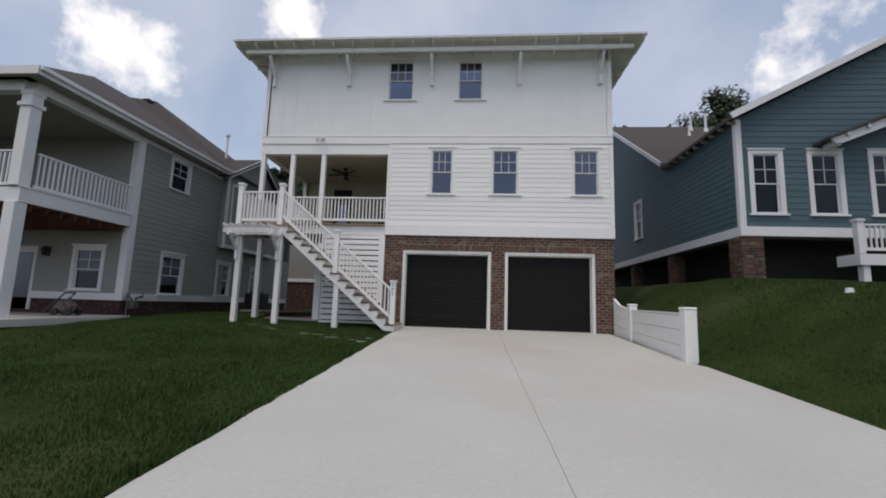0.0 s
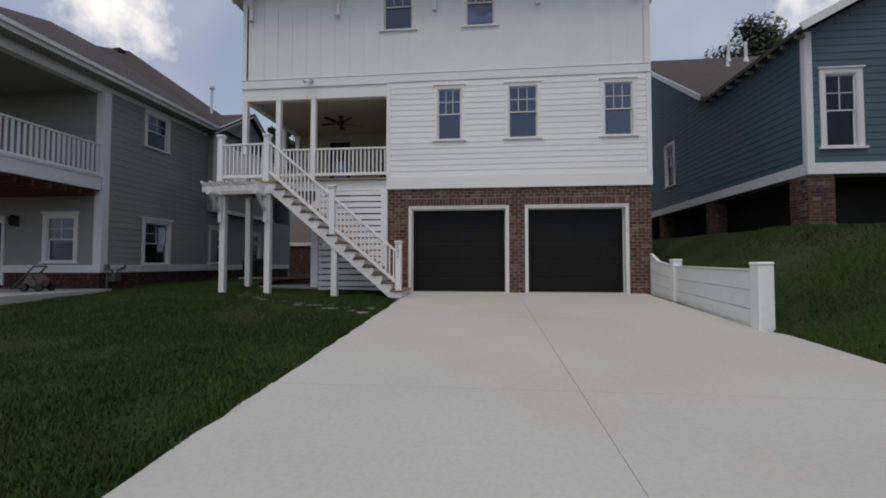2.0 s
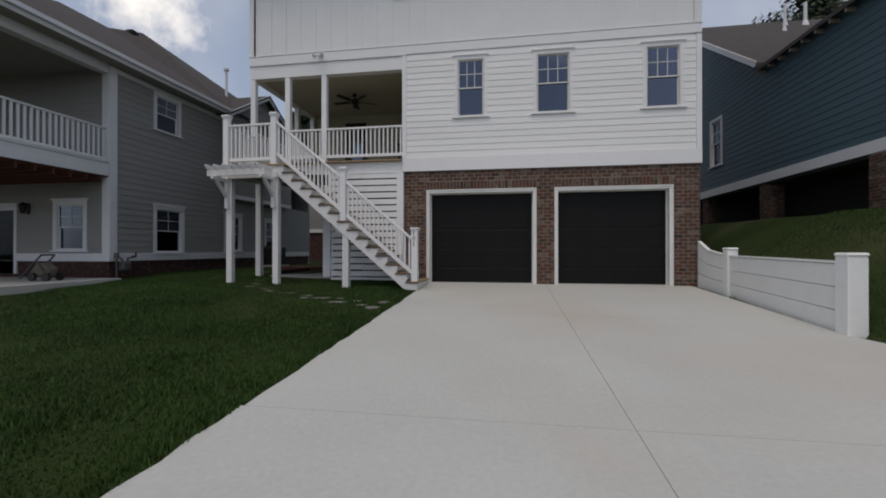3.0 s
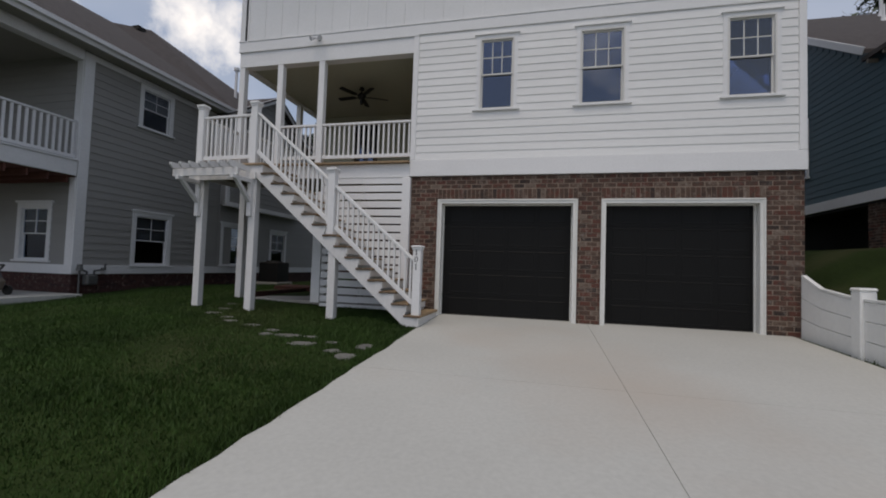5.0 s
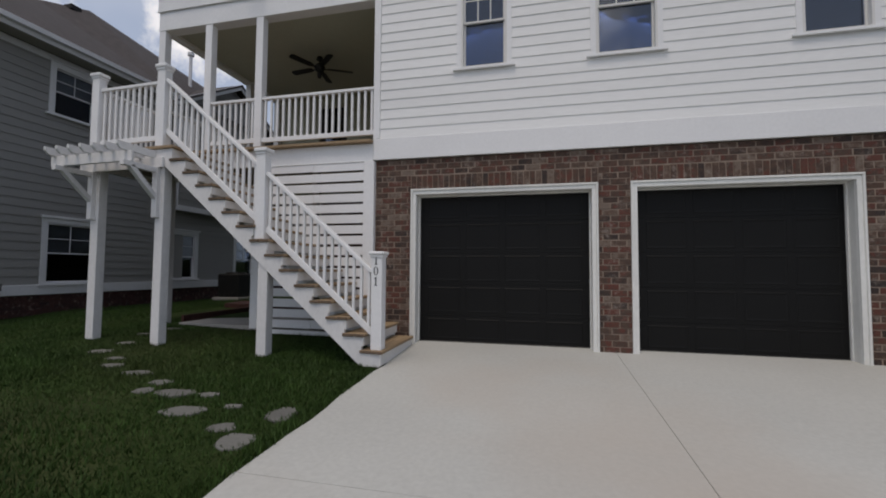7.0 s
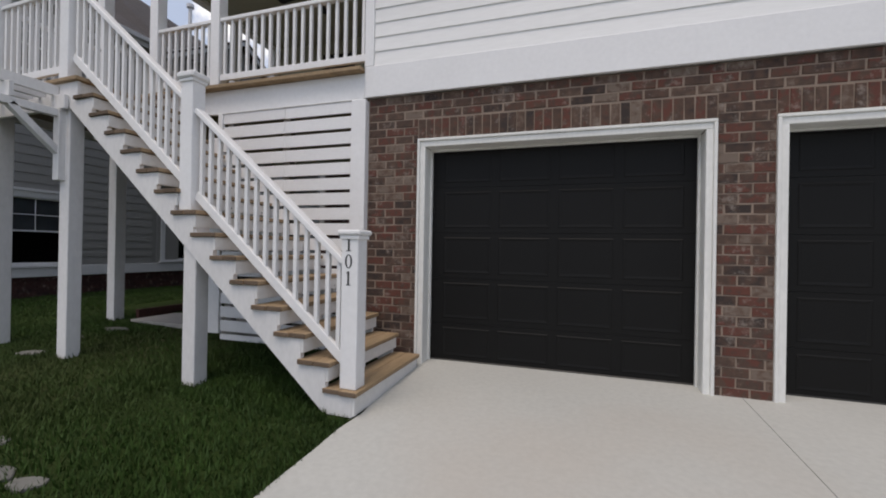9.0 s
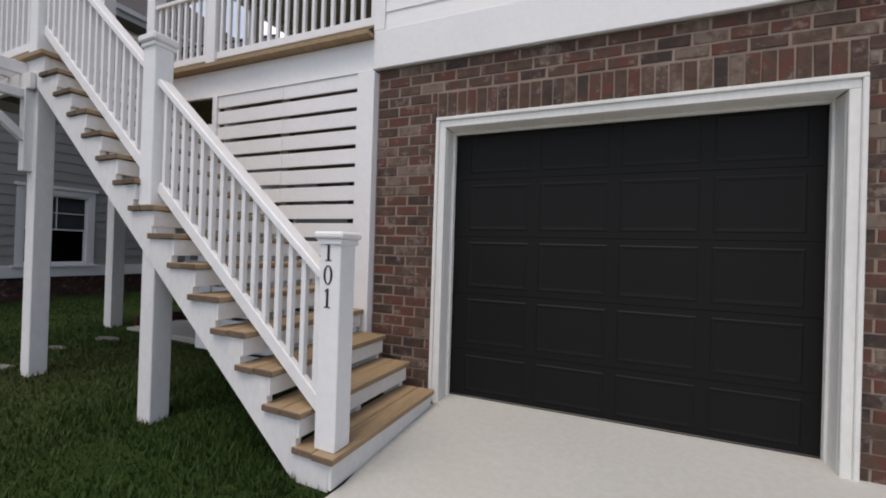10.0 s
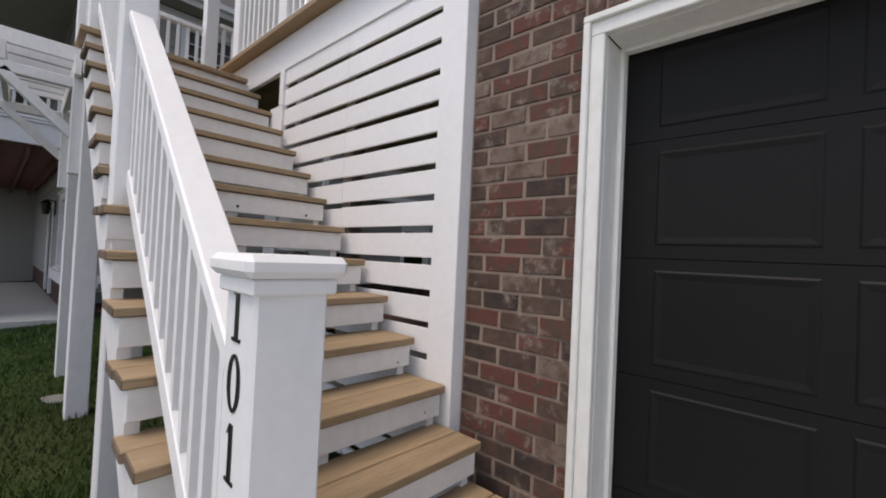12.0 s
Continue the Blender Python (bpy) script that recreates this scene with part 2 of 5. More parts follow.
# ---- small helpers ----
def out_of_line(thing_):
    """The front string of the stairs runs slightly out of line with the house wall: it nears it by 3.5 cm a metre."""
    for ob in thing_.children_recursive:
        if ob.type != "MESH":
            continue
        for v in ob.data.vertices:
            v.co.y += max(0.0, -1.97 - v.co.x) * 0.036 * max(0.0, min(1.0, (11.72 - v.co.y) / 1.2))


def box(bm, x0, x1, y0, y1, z0, z1):
    if x0 > x1: x0, x1 = x1, x0
    if y0 > y1: y0, y1 = y1, y0
    if z0 > z1: z0, z1 = z1, z0
    v = [bm.verts.new(p) for p in ((x0, y0, z0), (x1, y0, z0), (x1, y1, z0), (x0, y1, z0), (x0, y0, z1), (x1, y0, z1), (x1, y1, z1), (x0, y1, z1))]
    for f in ((3, 2, 1, 0), (4, 5, 6, 7), (0, 1, 5, 4), (1, 2, 6, 5), (2, 3, 7, 6), (3, 0, 4, 7)):
        bm.faces.new([v[i] for i in f])
    return v


def prism(bm, pts, fn, a, b):
    """A flat outline pts (u, w), swept from a to b; fn(u, d, w) gives the place."""
    lo = [bm.verts.new(fn(u, a, w)) for u, w in pts]
    hi = [bm.verts.new(fn(u, b, w)) for u, w in pts]
    bm.faces.new(lo)
    bm.faces.new(hi[::-1])
    k = len(pts)
    for i in range(k):
        bm.faces.new((lo[i], hi[i], hi[(i + 1) % k], lo[(i + 1) % k]))


def beam(bm, p, q, w, h, up=(0, 0, 1)):
    """A square bar from p to q, w wide, h deep."""
    p, q = Vector(p), Vector(q)
    d = (q - p).normalized()
    s = d.cross(Vector(up)).normalized() * w / 2
    t = s.normalized().cross(d).normalized() * h / 2
    v = [bm.verts.new(c + a * s + b * t) for c in (p, q) for a, b in ((-1, -1), (1, -1), (1, 1), (-1, 1))]
    for f in ((0, 1, 2, 3), (7, 6, 5, 4), (0, 4, 5, 1), (1, 5, 6, 2), (2, 6, 7, 3), (3, 7, 4, 0)):
        bm.faces.new([v[i] for i in f])


def tube(bm, p, q, r, r2=None, k=10):
    p, q = Vector(p), Vector(q)
    r2 = r if r2 is None else r2
    d = (q - p).normalized()
    s = d.orthogonal().normalized()
    t = d.cross(s)
    a = [bm.verts.new(p + (s * math.cos(i * 2 * math.pi / k) + t * math.sin(i * 2 * math.pi / k)) * r) for i in range(k)]
    b = [bm.verts.new(q + (s * math.cos(i * 2 * math.pi / k) + t * math.sin(i * 2 * math.pi / k)) * r2) for i in range(k)]
    for i in range(k):
        bm.faces.new((a[i], a[(i + 1) % k], b[(i + 1) % k], b[i]))
    bm.faces.new(a[::-1])
    bm.faces.new(b)


def part(name, bm, mat, parent=None, label="", bevel=0.0, kind="", smooth=False):
    me = bpy.data.meshes.new(name)
    if bevel:
        bmesh.ops.bevel(bm, geom=list(bm.edges), offset=bevel, segments=1, affect="EDGES", clamp_overlap=True)
    bmesh.ops.recalc_face_normals(bm, faces=bm.faces)
    bm.to_mesh(me)
    bm.free()
    if smooth:
        for p in me.polygons:
            p.use_smooth = True
    me.materials.append(mat)
    ob = new(name, me)
    if parent:
        ob.parent = parent
        ob.matrix_parent_inverse = Matrix.Translation(-world_at(parent))
    if label or kind:
        tagged(ob, label=label, kind=kind)
    return ob


def world_at(ob):
    p = Vector(ob.location)
    while ob.parent:
        p = p + Vector(ob.matrix_parent_inverse.translation) + Vector(ob.parent.location)
        ob = ob.parent
    return p


def bx(name, mat, parent, x0, x1, y0, y1, z0, z1, label="", bevel=0.004):
    bm = bmesh.new()
    box(bm, x0, x1, y0, y1, z0, z1)
    return part(name, bm, mat, parent, label, bevel)


def thing(name, at, label, category, group="", kind=""):
    ob = new(name)
    ob.location = at
    ob.empty_display_size = 0.1
    return tagged(ob, label, category, group, kind)


def setting(name, label=""):
    ob = new(name)
    return tagged(ob, label=label, kind="structure")


def face_s(Y):
    return lambda u, d, z: (u, Y - d, z)


def face_e(X):
    return lambda u, d, z: (X + d, u, z)


def face_w(X):
    return lambda u, d, z: (X - d, u, z)


def fbox(bm, P, u0, u1, d0, d1, z0, z1):
    a, b = P(u0, d0, z0), P(u1, d1, z1)
    box(bm, a[0], b[0], a[1], b[1], a[2], b[2])


def pieces(u0, u1, z0, z1, holes):
    """The rectangle less its holes, as rectangles."""
    zs = sorted({z0, z1, *[z for h in holes for z in h[2:4] if z0 < z < z1]})
    out = []
    for a, b in zip(zs, zs[1:]):
        m = (a + b) / 2
        cuts = sorted((h[0], h[1]) for h in holes if h[2] < m < h[3])
        u = u0
        for c, d in cuts:
            if d <= u0 or c >= u1:
                continue
            if c > u:
                out.append((u, min(c, u1), a, b))
            u = max(u, d)
        if u < u1:
            out.append((u, u1, a, b))
    return out


def wall(name, P, u0, u1, z0, z1, thick, mat, holes=(), parent=None, kind="structure"):
    us = sorted({u0, u1, *[u for h in holes for u in h[:2] if u0 < u < u1]})
    zs = sorted({z0, z1, *[z for h in holes for z in h[2:4] if z0 < z < z1]})
    bm, made = bmesh.new(), {}

    def corner(i, j, d):
        if (i, j, d) not in made:
            made[i, j, d] = bm.verts.new(P(us[i], d, zs[j]))
        return made[i, j, d]

    def solid(i, j):
        if not (0 <= i < len(us) - 1 and 0 <= j < len(zs) - 1):
            return False
        u, z = (us[i] + us[i + 1]) / 2, (zs[j] + zs[j + 1]) / 2
        return not any(h[0] < u < h[1] and h[2] < z < h[3] for h in holes)

    for i in range(len(us) - 1):
        for j in range(len(zs) - 1):
            if not solid(i, j):
                continue
            ring = ((i, j), (i + 1, j), (i + 1, j + 1), (i, j + 1))
            for d in (0, -thick):
                bm.faces.new([corner(*q, d) for q in ring])
            for (di, dj), (p, q) in (((0, -1), (ring[0], ring[1])), ((1, 0), (ring[1], ring[2])), ((0, 1), (ring[2], ring[3])), ((-1, 0), (ring[3], ring[0]))):
                if not solid(i + di, j + dj):
                    bm.faces.new([corner(*p, 0), corner(*q, 0), corner(*q, -thick), corner(*p, -thick)])
    return part(name, bm, mat, parent, kind="" if parent else kind)


def siding(P, u0, u1, z0, z1, lap, mat, parent, holes=(), span=None, proud=0.014):
    """Lapped boards, each one an object of its own."""
    k = max(1, round((z1 - z0) / lap))
    h = (z1 - z0) / k
    for i in range(k):
        a, b = z0 + i * h, z0 + (i + 1) * h
        s0, s1 = span(b) if span else (u0, u1)
        if s1 - s0 < 0.05:
            continue
        for c, d, e, f in pieces(s0, s1, a, b, holes):
            bm = bmesh.new()

            def dep(z):
                return 0.004 + proud * (1 - (z - a) / h)
            lo, hi = dep(e), dep(f)
            v = [bm.verts.new(P(*q)) for q in ((c, 0, e), (d, 0, e), (d, lo, e), (c, lo, e), (c, 0, f), (d, 0, f), (d, hi, f), (c, hi, f))]
            for q in ((3, 2, 1, 0), (4, 5, 6, 7), (0, 1, 5, 4), (1, 2, 6, 5), (2, 3, 7, 6), (3, 0, 4, 7)):
                bm.faces.new([v[j] for j in q])
            part("siding_board", bm, mat, parent)


def window(parent, P, u0, u1, z0, z1, cols, rows, frame_mat, trim, sill, glass, grid_low=False, blind=0.0, lift=0.02, name="window", cap=0.0, inner=None):
    """A double-hung window in the opening u0..u1, z0..z1; trim is the width of the casing round it."""
    at = Vector(P((u0 + u1) / 2, 0, z0))
    w = new(name)
    if parent:
        w.parent = parent
        w.matrix_parent_inverse = Matrix.Translation(-world_at(parent))
    w.location = at
    zm = z0 + (z1 - z0) * 0.5
    bm = bmesh.new()
    t = 0.028
    for a, b, c, d in pieces(u0, u1, z0, z1, [(u0 + t, u1 - t, z0 + t, z1 - t)]):
        fbox(bm, P, a, b, 0.024, -0.09, c, d)
    part("window_frame", bm, frame_mat, w)
    for nm, za, zb, dd in (("lower_sash", z0 + t, zm + 0.015, -0.05), ("upper_sash", zm - 0.015, z1 - t, -0.02)):
        bm = bmesh.new()
        r = 0.027
        for a, b, c, d in pieces(u0 + t, u1 - t, za, zb, [(u0 + t + r, u1 - t - r, za + r, zb - r)]):
            fbox(bm, P, a, b, dd, dd - 0.028, c, d)
        if cols > 1 and (nm == "upper_sash" or grid_low):
            gu0, gu1 = u0 + t + r, u1 - t - r
            for i in range(1, cols):
                u = gu0 + (gu1 - gu0) * i / cols
                fbox(bm, P, u - 0.008, u + 0.008, dd - 0.004, dd - 0.024, za + r, zb - r)
            for i in range(1, rows):
                z = za + r + (zb - za - 2 * r) * i / rows
                fbox(bm, P, gu0, gu1, dd - 0.003, dd - 0.023, z - 0.008, z + 0.008)
        part(nm, bm, frame_mat, w)
        bm = bmesh.new()
        fbox(bm, P, u0 + t + r - 0.006, u1 - t - r + 0.006, dd - 0.012, dd - 0.016, za + r - 0.006, zb - r + 0.006)
        pane = part("pane", bm, glass, w)
        pane.visible_shadow = False
    if trim:
        bm = bmesh.new()
        for a, b, c, d in pieces(u0 - trim, u1 + trim, z0 - (0 if sill else trim), z1 + trim, [(u0, u1, z0, z1)]):
            fbox(bm, P, a, b, 0, lift, c, d)
        part("casing", bm, frame_mat if parent is None else trim_mat[0], w)
    if cap:
        bm = bmesh.new()
        fbox(bm, P, u0 - trim - 0.035, u1 + trim + 0.035, 0, lift + 0.03, z1 + trim, z1 + trim + cap)
        part("cap", bm, trim_mat[0], w)
    if sill:
        bm = bmesh.new()
        fbox(bm, P, u0 - trim - 0.05, u1 + trim + 0.05, 0, lift + 0.035, z0 - sill, z0)
        part("window_sill", bm, trim_mat[0], w)
    if blind:
        bm = bmesh.new()
        zb = z1 - t
        z = zb
        while z > z1 - (z1 - z0) * blind:
            v = [bm.verts.new(P(*q)) for q in ((u0 + 0.03, -0.092, z - 0.03), (u1 - 0.03, -0.092, z - 0.03), (u1 - 0.03, -0.102, z), (u0 + 0.03, -0.102, z))]
            bm.faces.new(v)
            z -= 0.028
        part("blind", bm, BLIND, w)
    return w


trim_mat = [WHITE]


def brick_unit(l, h, d, mat, seed):
    """Shared meshes of one brick size, slightly uneven."""
    rnd = random.Random(seed)
    bm = bmesh.new()
    v = box(bm, -l / 2, l / 2, 0, d, -h / 2, h / 2)
    for q in v:
        q.co += Vector((rnd.uniform(-1, 1) * 0.0022, rnd.uniform(-1, 1) * 0.002, rnd.uniform(-1, 1) * 0.0022))
    bmesh.ops.bevel(bm, geom=[e for e in bm.edges if abs(e.verts[0].co.y) < 0.01 and abs(e.verts[1].co.y) < 0.01], offset=0.004, segments=1, affect="EDGES")
    bmesh.ops.recalc_face_normals(bm, faces=bm.faces)
    me = bpy.data.meshes.new("brick")
    bm.to_mesh(me)
    bm.free()
    me.materials.append(mat)
    return me


# ---- ground ----
def smooth(t):
    t = max(0.0, min(1.0, t))
    return t * t * (3 - 2 * t)


def drive_z(y):
    return 0.28 + 0.05 * (min(y, 13.0) - 11.75)


def ground_z(x, y):
    base = drive_z(max(y, -14.0))
    z = base - 0.012
    if x < -2.0:
        z += (0.03 * smooth((-2.2 - x) / 2.0) + 0.06 * smooth((-3.8 - x) / 2.6) * (1 - smooth((-8 - x) / 2))) * smooth((y - 1.0) / 8.0)
        z += 0.03 * smooth((-6 - x) / 3)
    if x > 3.9:
        edge = 4.13 - 0.16 * smooth((y - 6.9) / 0.4)
        top = 1.85 + 0.10 * (min(y, 10.8) - 10.8) + 0.02 * max(0, min(y, 20) - 10.8)
        z += max(0.0, top - z) * smooth((x - edge) / 3.0)
        if x > edge:
            z += 0.02
    if -2.0 <= x <= 4.15 and y < 12.6:
        z -= 0.06
    r = max(0.0, math.hypot(x, y - 8) - 45)
    z += -0.004 * r
    return z


def make_ground():
    xs = [-420, -200, -100, -60, -40, -30, -24] + [-20 + 0.5 * i for i in range(75)] + [18, 22, 28, 40, 60, 100, 200, 420]
    xs += [-2.02, -1.98, 4.11, 4.16]
    ys = [-420, -200, -100, -60, -40, -26, -18] + [-14 + 0.5 * i for i in range(84)] + [30, 36, 44, 60, 100, 200, 420]
    xs = sorted(set(xs))
    bm = bmesh.new()
    g = [[bm.verts.new((x, y, ground_z(x, y) + (0.02 * noise.noise(Vector((x * 0.8, y * 0.8, 0))) if x < -2.2 or x > 5 else 0))) for y in ys] for x in xs]
    for i in range(len(xs) - 1):
        for j in range(len(ys) - 1):
            bm.faces.new((g[i][j], g[i + 1][j], g[i + 1][j + 1], g[i][j + 1]))
    return part("ground", bm, LAWN, kind="structure", label="mown green lawn with thin yellowish patches", smooth=True)


make_ground()


def slab(name, pts, z_of, thick, mat, parent=None, label=""):
    bm = bmesh.new()
    top = [bm.verts.new((x, y, z_of(x, y))) for x, y in pts]
    low = [bm.verts.new((x, y, z_of(x, y) - thick)) for x, y in pts]
    bm.faces.new(top)
    bm.faces.new(low[::-1])
    k = len(pts)
    for i in range(k):
        bm.faces.new((top[i], low[i], low[(i + 1) % k], top[(i + 1) % k]))
    return part(name, bm, mat, parent, label)


drive = setting("driveway", "pale broom-finished concrete driveway with saw-cut joints")
J = 0.0022
CX = 0.79
for (xa, xb) in ((-2.0, CX - J), (CX + J, 4.13)):
    cuts = [-13.0, -6.4, -2.78, 0.84, 4.46, 8.08, 11.93]
    for ya, yb in zip(cuts, cuts[1:]):
        a, b = ya + J, yb - J
        if xb > 3:
            pts = [(xa, a), (xb, a)]
            if b > 6.95 and a < 6.95:
                pts += [(xb, 6.95), (4.0, 7.25)]
            if a > 6.95:
                pts[1] = (3.98, a)
            pts += [(xb if b < 6.95 else 3.98, b), (xa, b)]
        else:
            n = 14
            rr = random.Random(int(ya * 10) + 77)
            pts = [(xb, a), (xb, b)] + [(xa + rr.uniform(-0.02, 0.025), b + (a - b) * i / n) for i in range(n + 1)]
        slab("concrete_panel", pts, lambda x, y: drive_z(y), 0.1, CONC, drive)
for xa, xb in ((-1.97, 0.79), (0.79, 4.0)):
    for ya, yb in ((-12.9, 8.08), (8.08, 11.9)):
        slab("joint_filler", [(xa, ya), (xb, ya), (xb, yb), (xa, yb)], lambda x, y: drive_z(y) - 0.012, 0.04, JOINT, drive)
road = slab("road", [(-60, -20), (60, -20), (60, -13), (-60, -13)], lambda x, y: drive_z(-13) - 0.02, 0.08, ASPHALT)
tagged(road, label="plain dark asphalt street", kind="structure")

# ---- the white house ----
HX0, HX1, HY = -6.78, 4.165, 11.75
ZB, ZP, ZC, ZT = 3.03, 3.325, 5.565, 8.965
DEPTH = 10.5
house = thing("house", (-1.3, HY, 0.3), "tall white clapboard house over a brick garage storey", "house")
PS = face_s(HY)
W1 = (-1.30, -0.635, 4.31, 5.715)
W2 = (0.575, 1.355, 4.31, 5.715)
W3 = (3.005, 3.745, 4.305, 5.71)
U1 = (-2.77, -1.955, 7.365, 8.68)
U2 = (-0.535, 0.24, 7.36, 8.66)
PX = -2.665
PORCH = (HX0 - 1, PX, ZP - 0.3, ZC)
mid_holes = [W1, W2, W3]
wall("front_wall", PS, PX, HX1, ZB, 5.9, 0.15, WHITE, mid_holes, house)
wall("upper_wall", PS, HX0, HX1, 5.9, ZT, 0.15, WHITE, [U1, U2], house)
bx("porch_beam", WHITE, house, HX0, PX + 0.02, HY - 0.004, HY + 0.2, ZC, 5.895)
bx("band_board", WHITE, house, HX0 - 0.015, HX1 + 0.015, HY - 0.028, HY - 0.002, 5.922, 6.137)
bx("drip_edge", WHITE, house, HX0 - 0.02, HX1 + 0.02, HY - 0.04, HY - 0.002, 6.139, 6.159, bevel=0)
bx("drip_edge", WHITE, house, HX0 - 0.02, PX + 0.1, HY - 0.034, HY - 0.002, 5.901, 5.919, bevel=0)
bx("corner_board", WHITE, house, HX0 - 0.012, HX0 + 0.11, HY - 0.024, HY - 0.004, 6.165, ZT)
bx("skirt_board", WHITE, house, PX + 0.006, HX1 + 0.015, HY - 0.03, HY - 0.002, ZB - 0.01, 3.345)
bx("corner_board", WHITE, house, PX, PX + 0.105, HY - 0.026, HY - 0.005, 3.35, 5.9)
bx("corner_board", WHITE, house, HX1 - 0.10, HX1 + 0.012, HY - 0.026, HY - 0.005, 3.35, 5.9)
bx("corner_board", WHITE, house, HX1 - 0.10, HX1 + 0.012, HY - 0.024, HY - 0.005, 6.165, ZT)
tr = 0.07
cas = [(h[0] - tr, h[1] + tr, h[2] - 0.05, h[3] + tr) for h in mid_holes]
siding(PS, PX + 0.107, HX1 - 0.102, 3.35, 5.9, 0.151, WHITE_SIDING, house, cas, proud=0.010)
k = 27
for i in range(k):
    x = HX0 + 0.18 + (HX1 - HX0 - 0.3) * i / (k - 1)
    bm = bmesh.new()
    for a, b, c, d in pieces(x - 0.022, x + 0.022, 6.161, 8.65, [(h[0] - tr - 0.03, h[1] + tr + 0.03, h[2] - 0.06, h[3] + tr) for h in (U1, U2)]):
        fbox(bm, PS, a, b, 0.001, 0.011, c, d)
    part("batten", bm, WHITE, house)
for h, c in ((W1, 3), (W2, 3), (W3, 3), (U1, 3), (U2, 3)):
    window(house, PS, *h, c, 2, FRAME, tr, 0.03, GLASS, lift=0.02, cap=0.015)
# side, back walls, floors
PE, PW = face_e(HX1), face_w(HX0)
wall("side_wall", PE, HY, HY + DEPTH, ZB, ZT, 0.15, WHITE, (), house)
siding(PE, HY, HY + DEPTH, 3.35, ZT, 0.155, WHITE_SIDING, house)
wall("side_wall", PW, HY, HY + DEPTH, 5.6, ZT, 0.15, WHITE, (), house)
siding(PW, HY + 0.02, HY + DEPTH, 5.72, ZT, 0.155, WHITE_SIDING, house)
wall("back_wall", face_s(HY + DEPTH), HX0, HX1, ZB, ZT, 0.15, WHITE, (), house)
# Unseen floors and walls, near-black so the windows show dark rooms.
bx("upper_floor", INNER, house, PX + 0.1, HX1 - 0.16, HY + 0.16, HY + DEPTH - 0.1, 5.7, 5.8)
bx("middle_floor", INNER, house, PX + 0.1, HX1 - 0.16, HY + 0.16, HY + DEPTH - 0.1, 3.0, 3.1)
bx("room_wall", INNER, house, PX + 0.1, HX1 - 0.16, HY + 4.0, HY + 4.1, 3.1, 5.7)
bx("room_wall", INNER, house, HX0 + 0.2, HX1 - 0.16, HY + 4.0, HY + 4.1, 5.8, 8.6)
# porch
PD = 3.45
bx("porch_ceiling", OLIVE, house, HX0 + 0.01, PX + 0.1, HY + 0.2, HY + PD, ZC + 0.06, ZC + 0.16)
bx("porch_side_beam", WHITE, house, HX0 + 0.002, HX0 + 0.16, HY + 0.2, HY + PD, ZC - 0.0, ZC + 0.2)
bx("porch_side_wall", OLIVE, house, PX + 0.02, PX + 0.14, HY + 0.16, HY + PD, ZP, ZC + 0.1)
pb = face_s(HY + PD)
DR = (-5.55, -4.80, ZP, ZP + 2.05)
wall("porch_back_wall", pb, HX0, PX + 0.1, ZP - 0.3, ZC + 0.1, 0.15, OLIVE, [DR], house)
bx("back_door", IRON, house, DR[0], DR[1], HY + PD + 0.04, HY + PD + 0.09, ZP, DR[3], "dark glazed porch door")
bx("door_glass", GLASS, house, DR[0] + 0.16, DR[1] - 0.16, HY + PD + 0.03, HY + PD + 0.036, ZP + 0.5, DR[3] - 0.16, "dark door glass", 0)
# Near-black sheet in place of the dark room behind the glass.
bx("door_glass_backing", DARK, house, DR[0] + 0.15, DR[1] - 0.15, HY + PD + 0.0365, HY + PD + 0.0395, ZP + 0.48, DR[3] - 0.14, bevel=0)
for (a, b, c, d) in pieces(DR[0] - 0.09, DR[1] + 0.09, ZP, DR[3] + 0.09, [DR]):
    bx("door_casing", OLIVE, house, a, b, HY + PD - 0.02, HY + PD, c, d)
wall("rear_wall", face_s(HY + PD + 0.2), HX0 + 1.2, PX + 0.1, 0.3, ZP - 0.31, 0.1, REDBRICK, (), house)
n = 25
for i in range(n):
    y0 = HY - 0.12 + i * 0.1385
    bm = bmesh.new()
    box(bm, HX0 - 0.02, PX + 0.0, y0, y0 + 0.133, ZP - 0.035, ZP)
    if y0 < HY + 0.15:
        part("deck_board", bm, TREAD, house, "raw pine deck board")
    else:
        part("deck_board", bm, TREAD, house)
bx("porch_rim_board", WHITE, house, HX0, PX, HY - 0.02, HY + 0.02, ZP - 0.31, ZP - 0.04)
bx("porch_side_rim_board", WHITE, house, HX0, HX0 + 0.04, HY + 0.02, HY + PD, ZP - 0.31, ZP - 0.04)


def post(name, parent, x, y, w, z0, z1, mat, cap=0.0, label="", base=0.0):
    p = bx(name, mat, parent, x - w / 2, x + w / 2, y - w / 2, y + w / 2, z0, z1, label, 0.006)
    if cap:
        bm = bmesh.new()
        c = w / 2 + 0.028
        box(bm, x - c, x + c, y - c, y + c, z1, z1 + cap)
        part("post_cap", bm, mat, p, bevel=0.012)
        bm = bmesh.new()
        c = w / 2 + 0.012
        box(bm, x - c, x + c, y - c, y + c, z1 - 0.03, z1 - 0.001)
        part("cap_moulding", bm, mat, p, bevel=0.004)
    return p


for x in (-6.71, -5.735, -4.73):
    post("porch_post", house, x, HY + 0.07, 0.135, ZP, ZC, WHITE)
for y in (HY + 2.3, HY + PD - 0.1):
    post("porch_post", house, HX0 + 0.1, y, 0.135, ZP, ZC, WHITE)


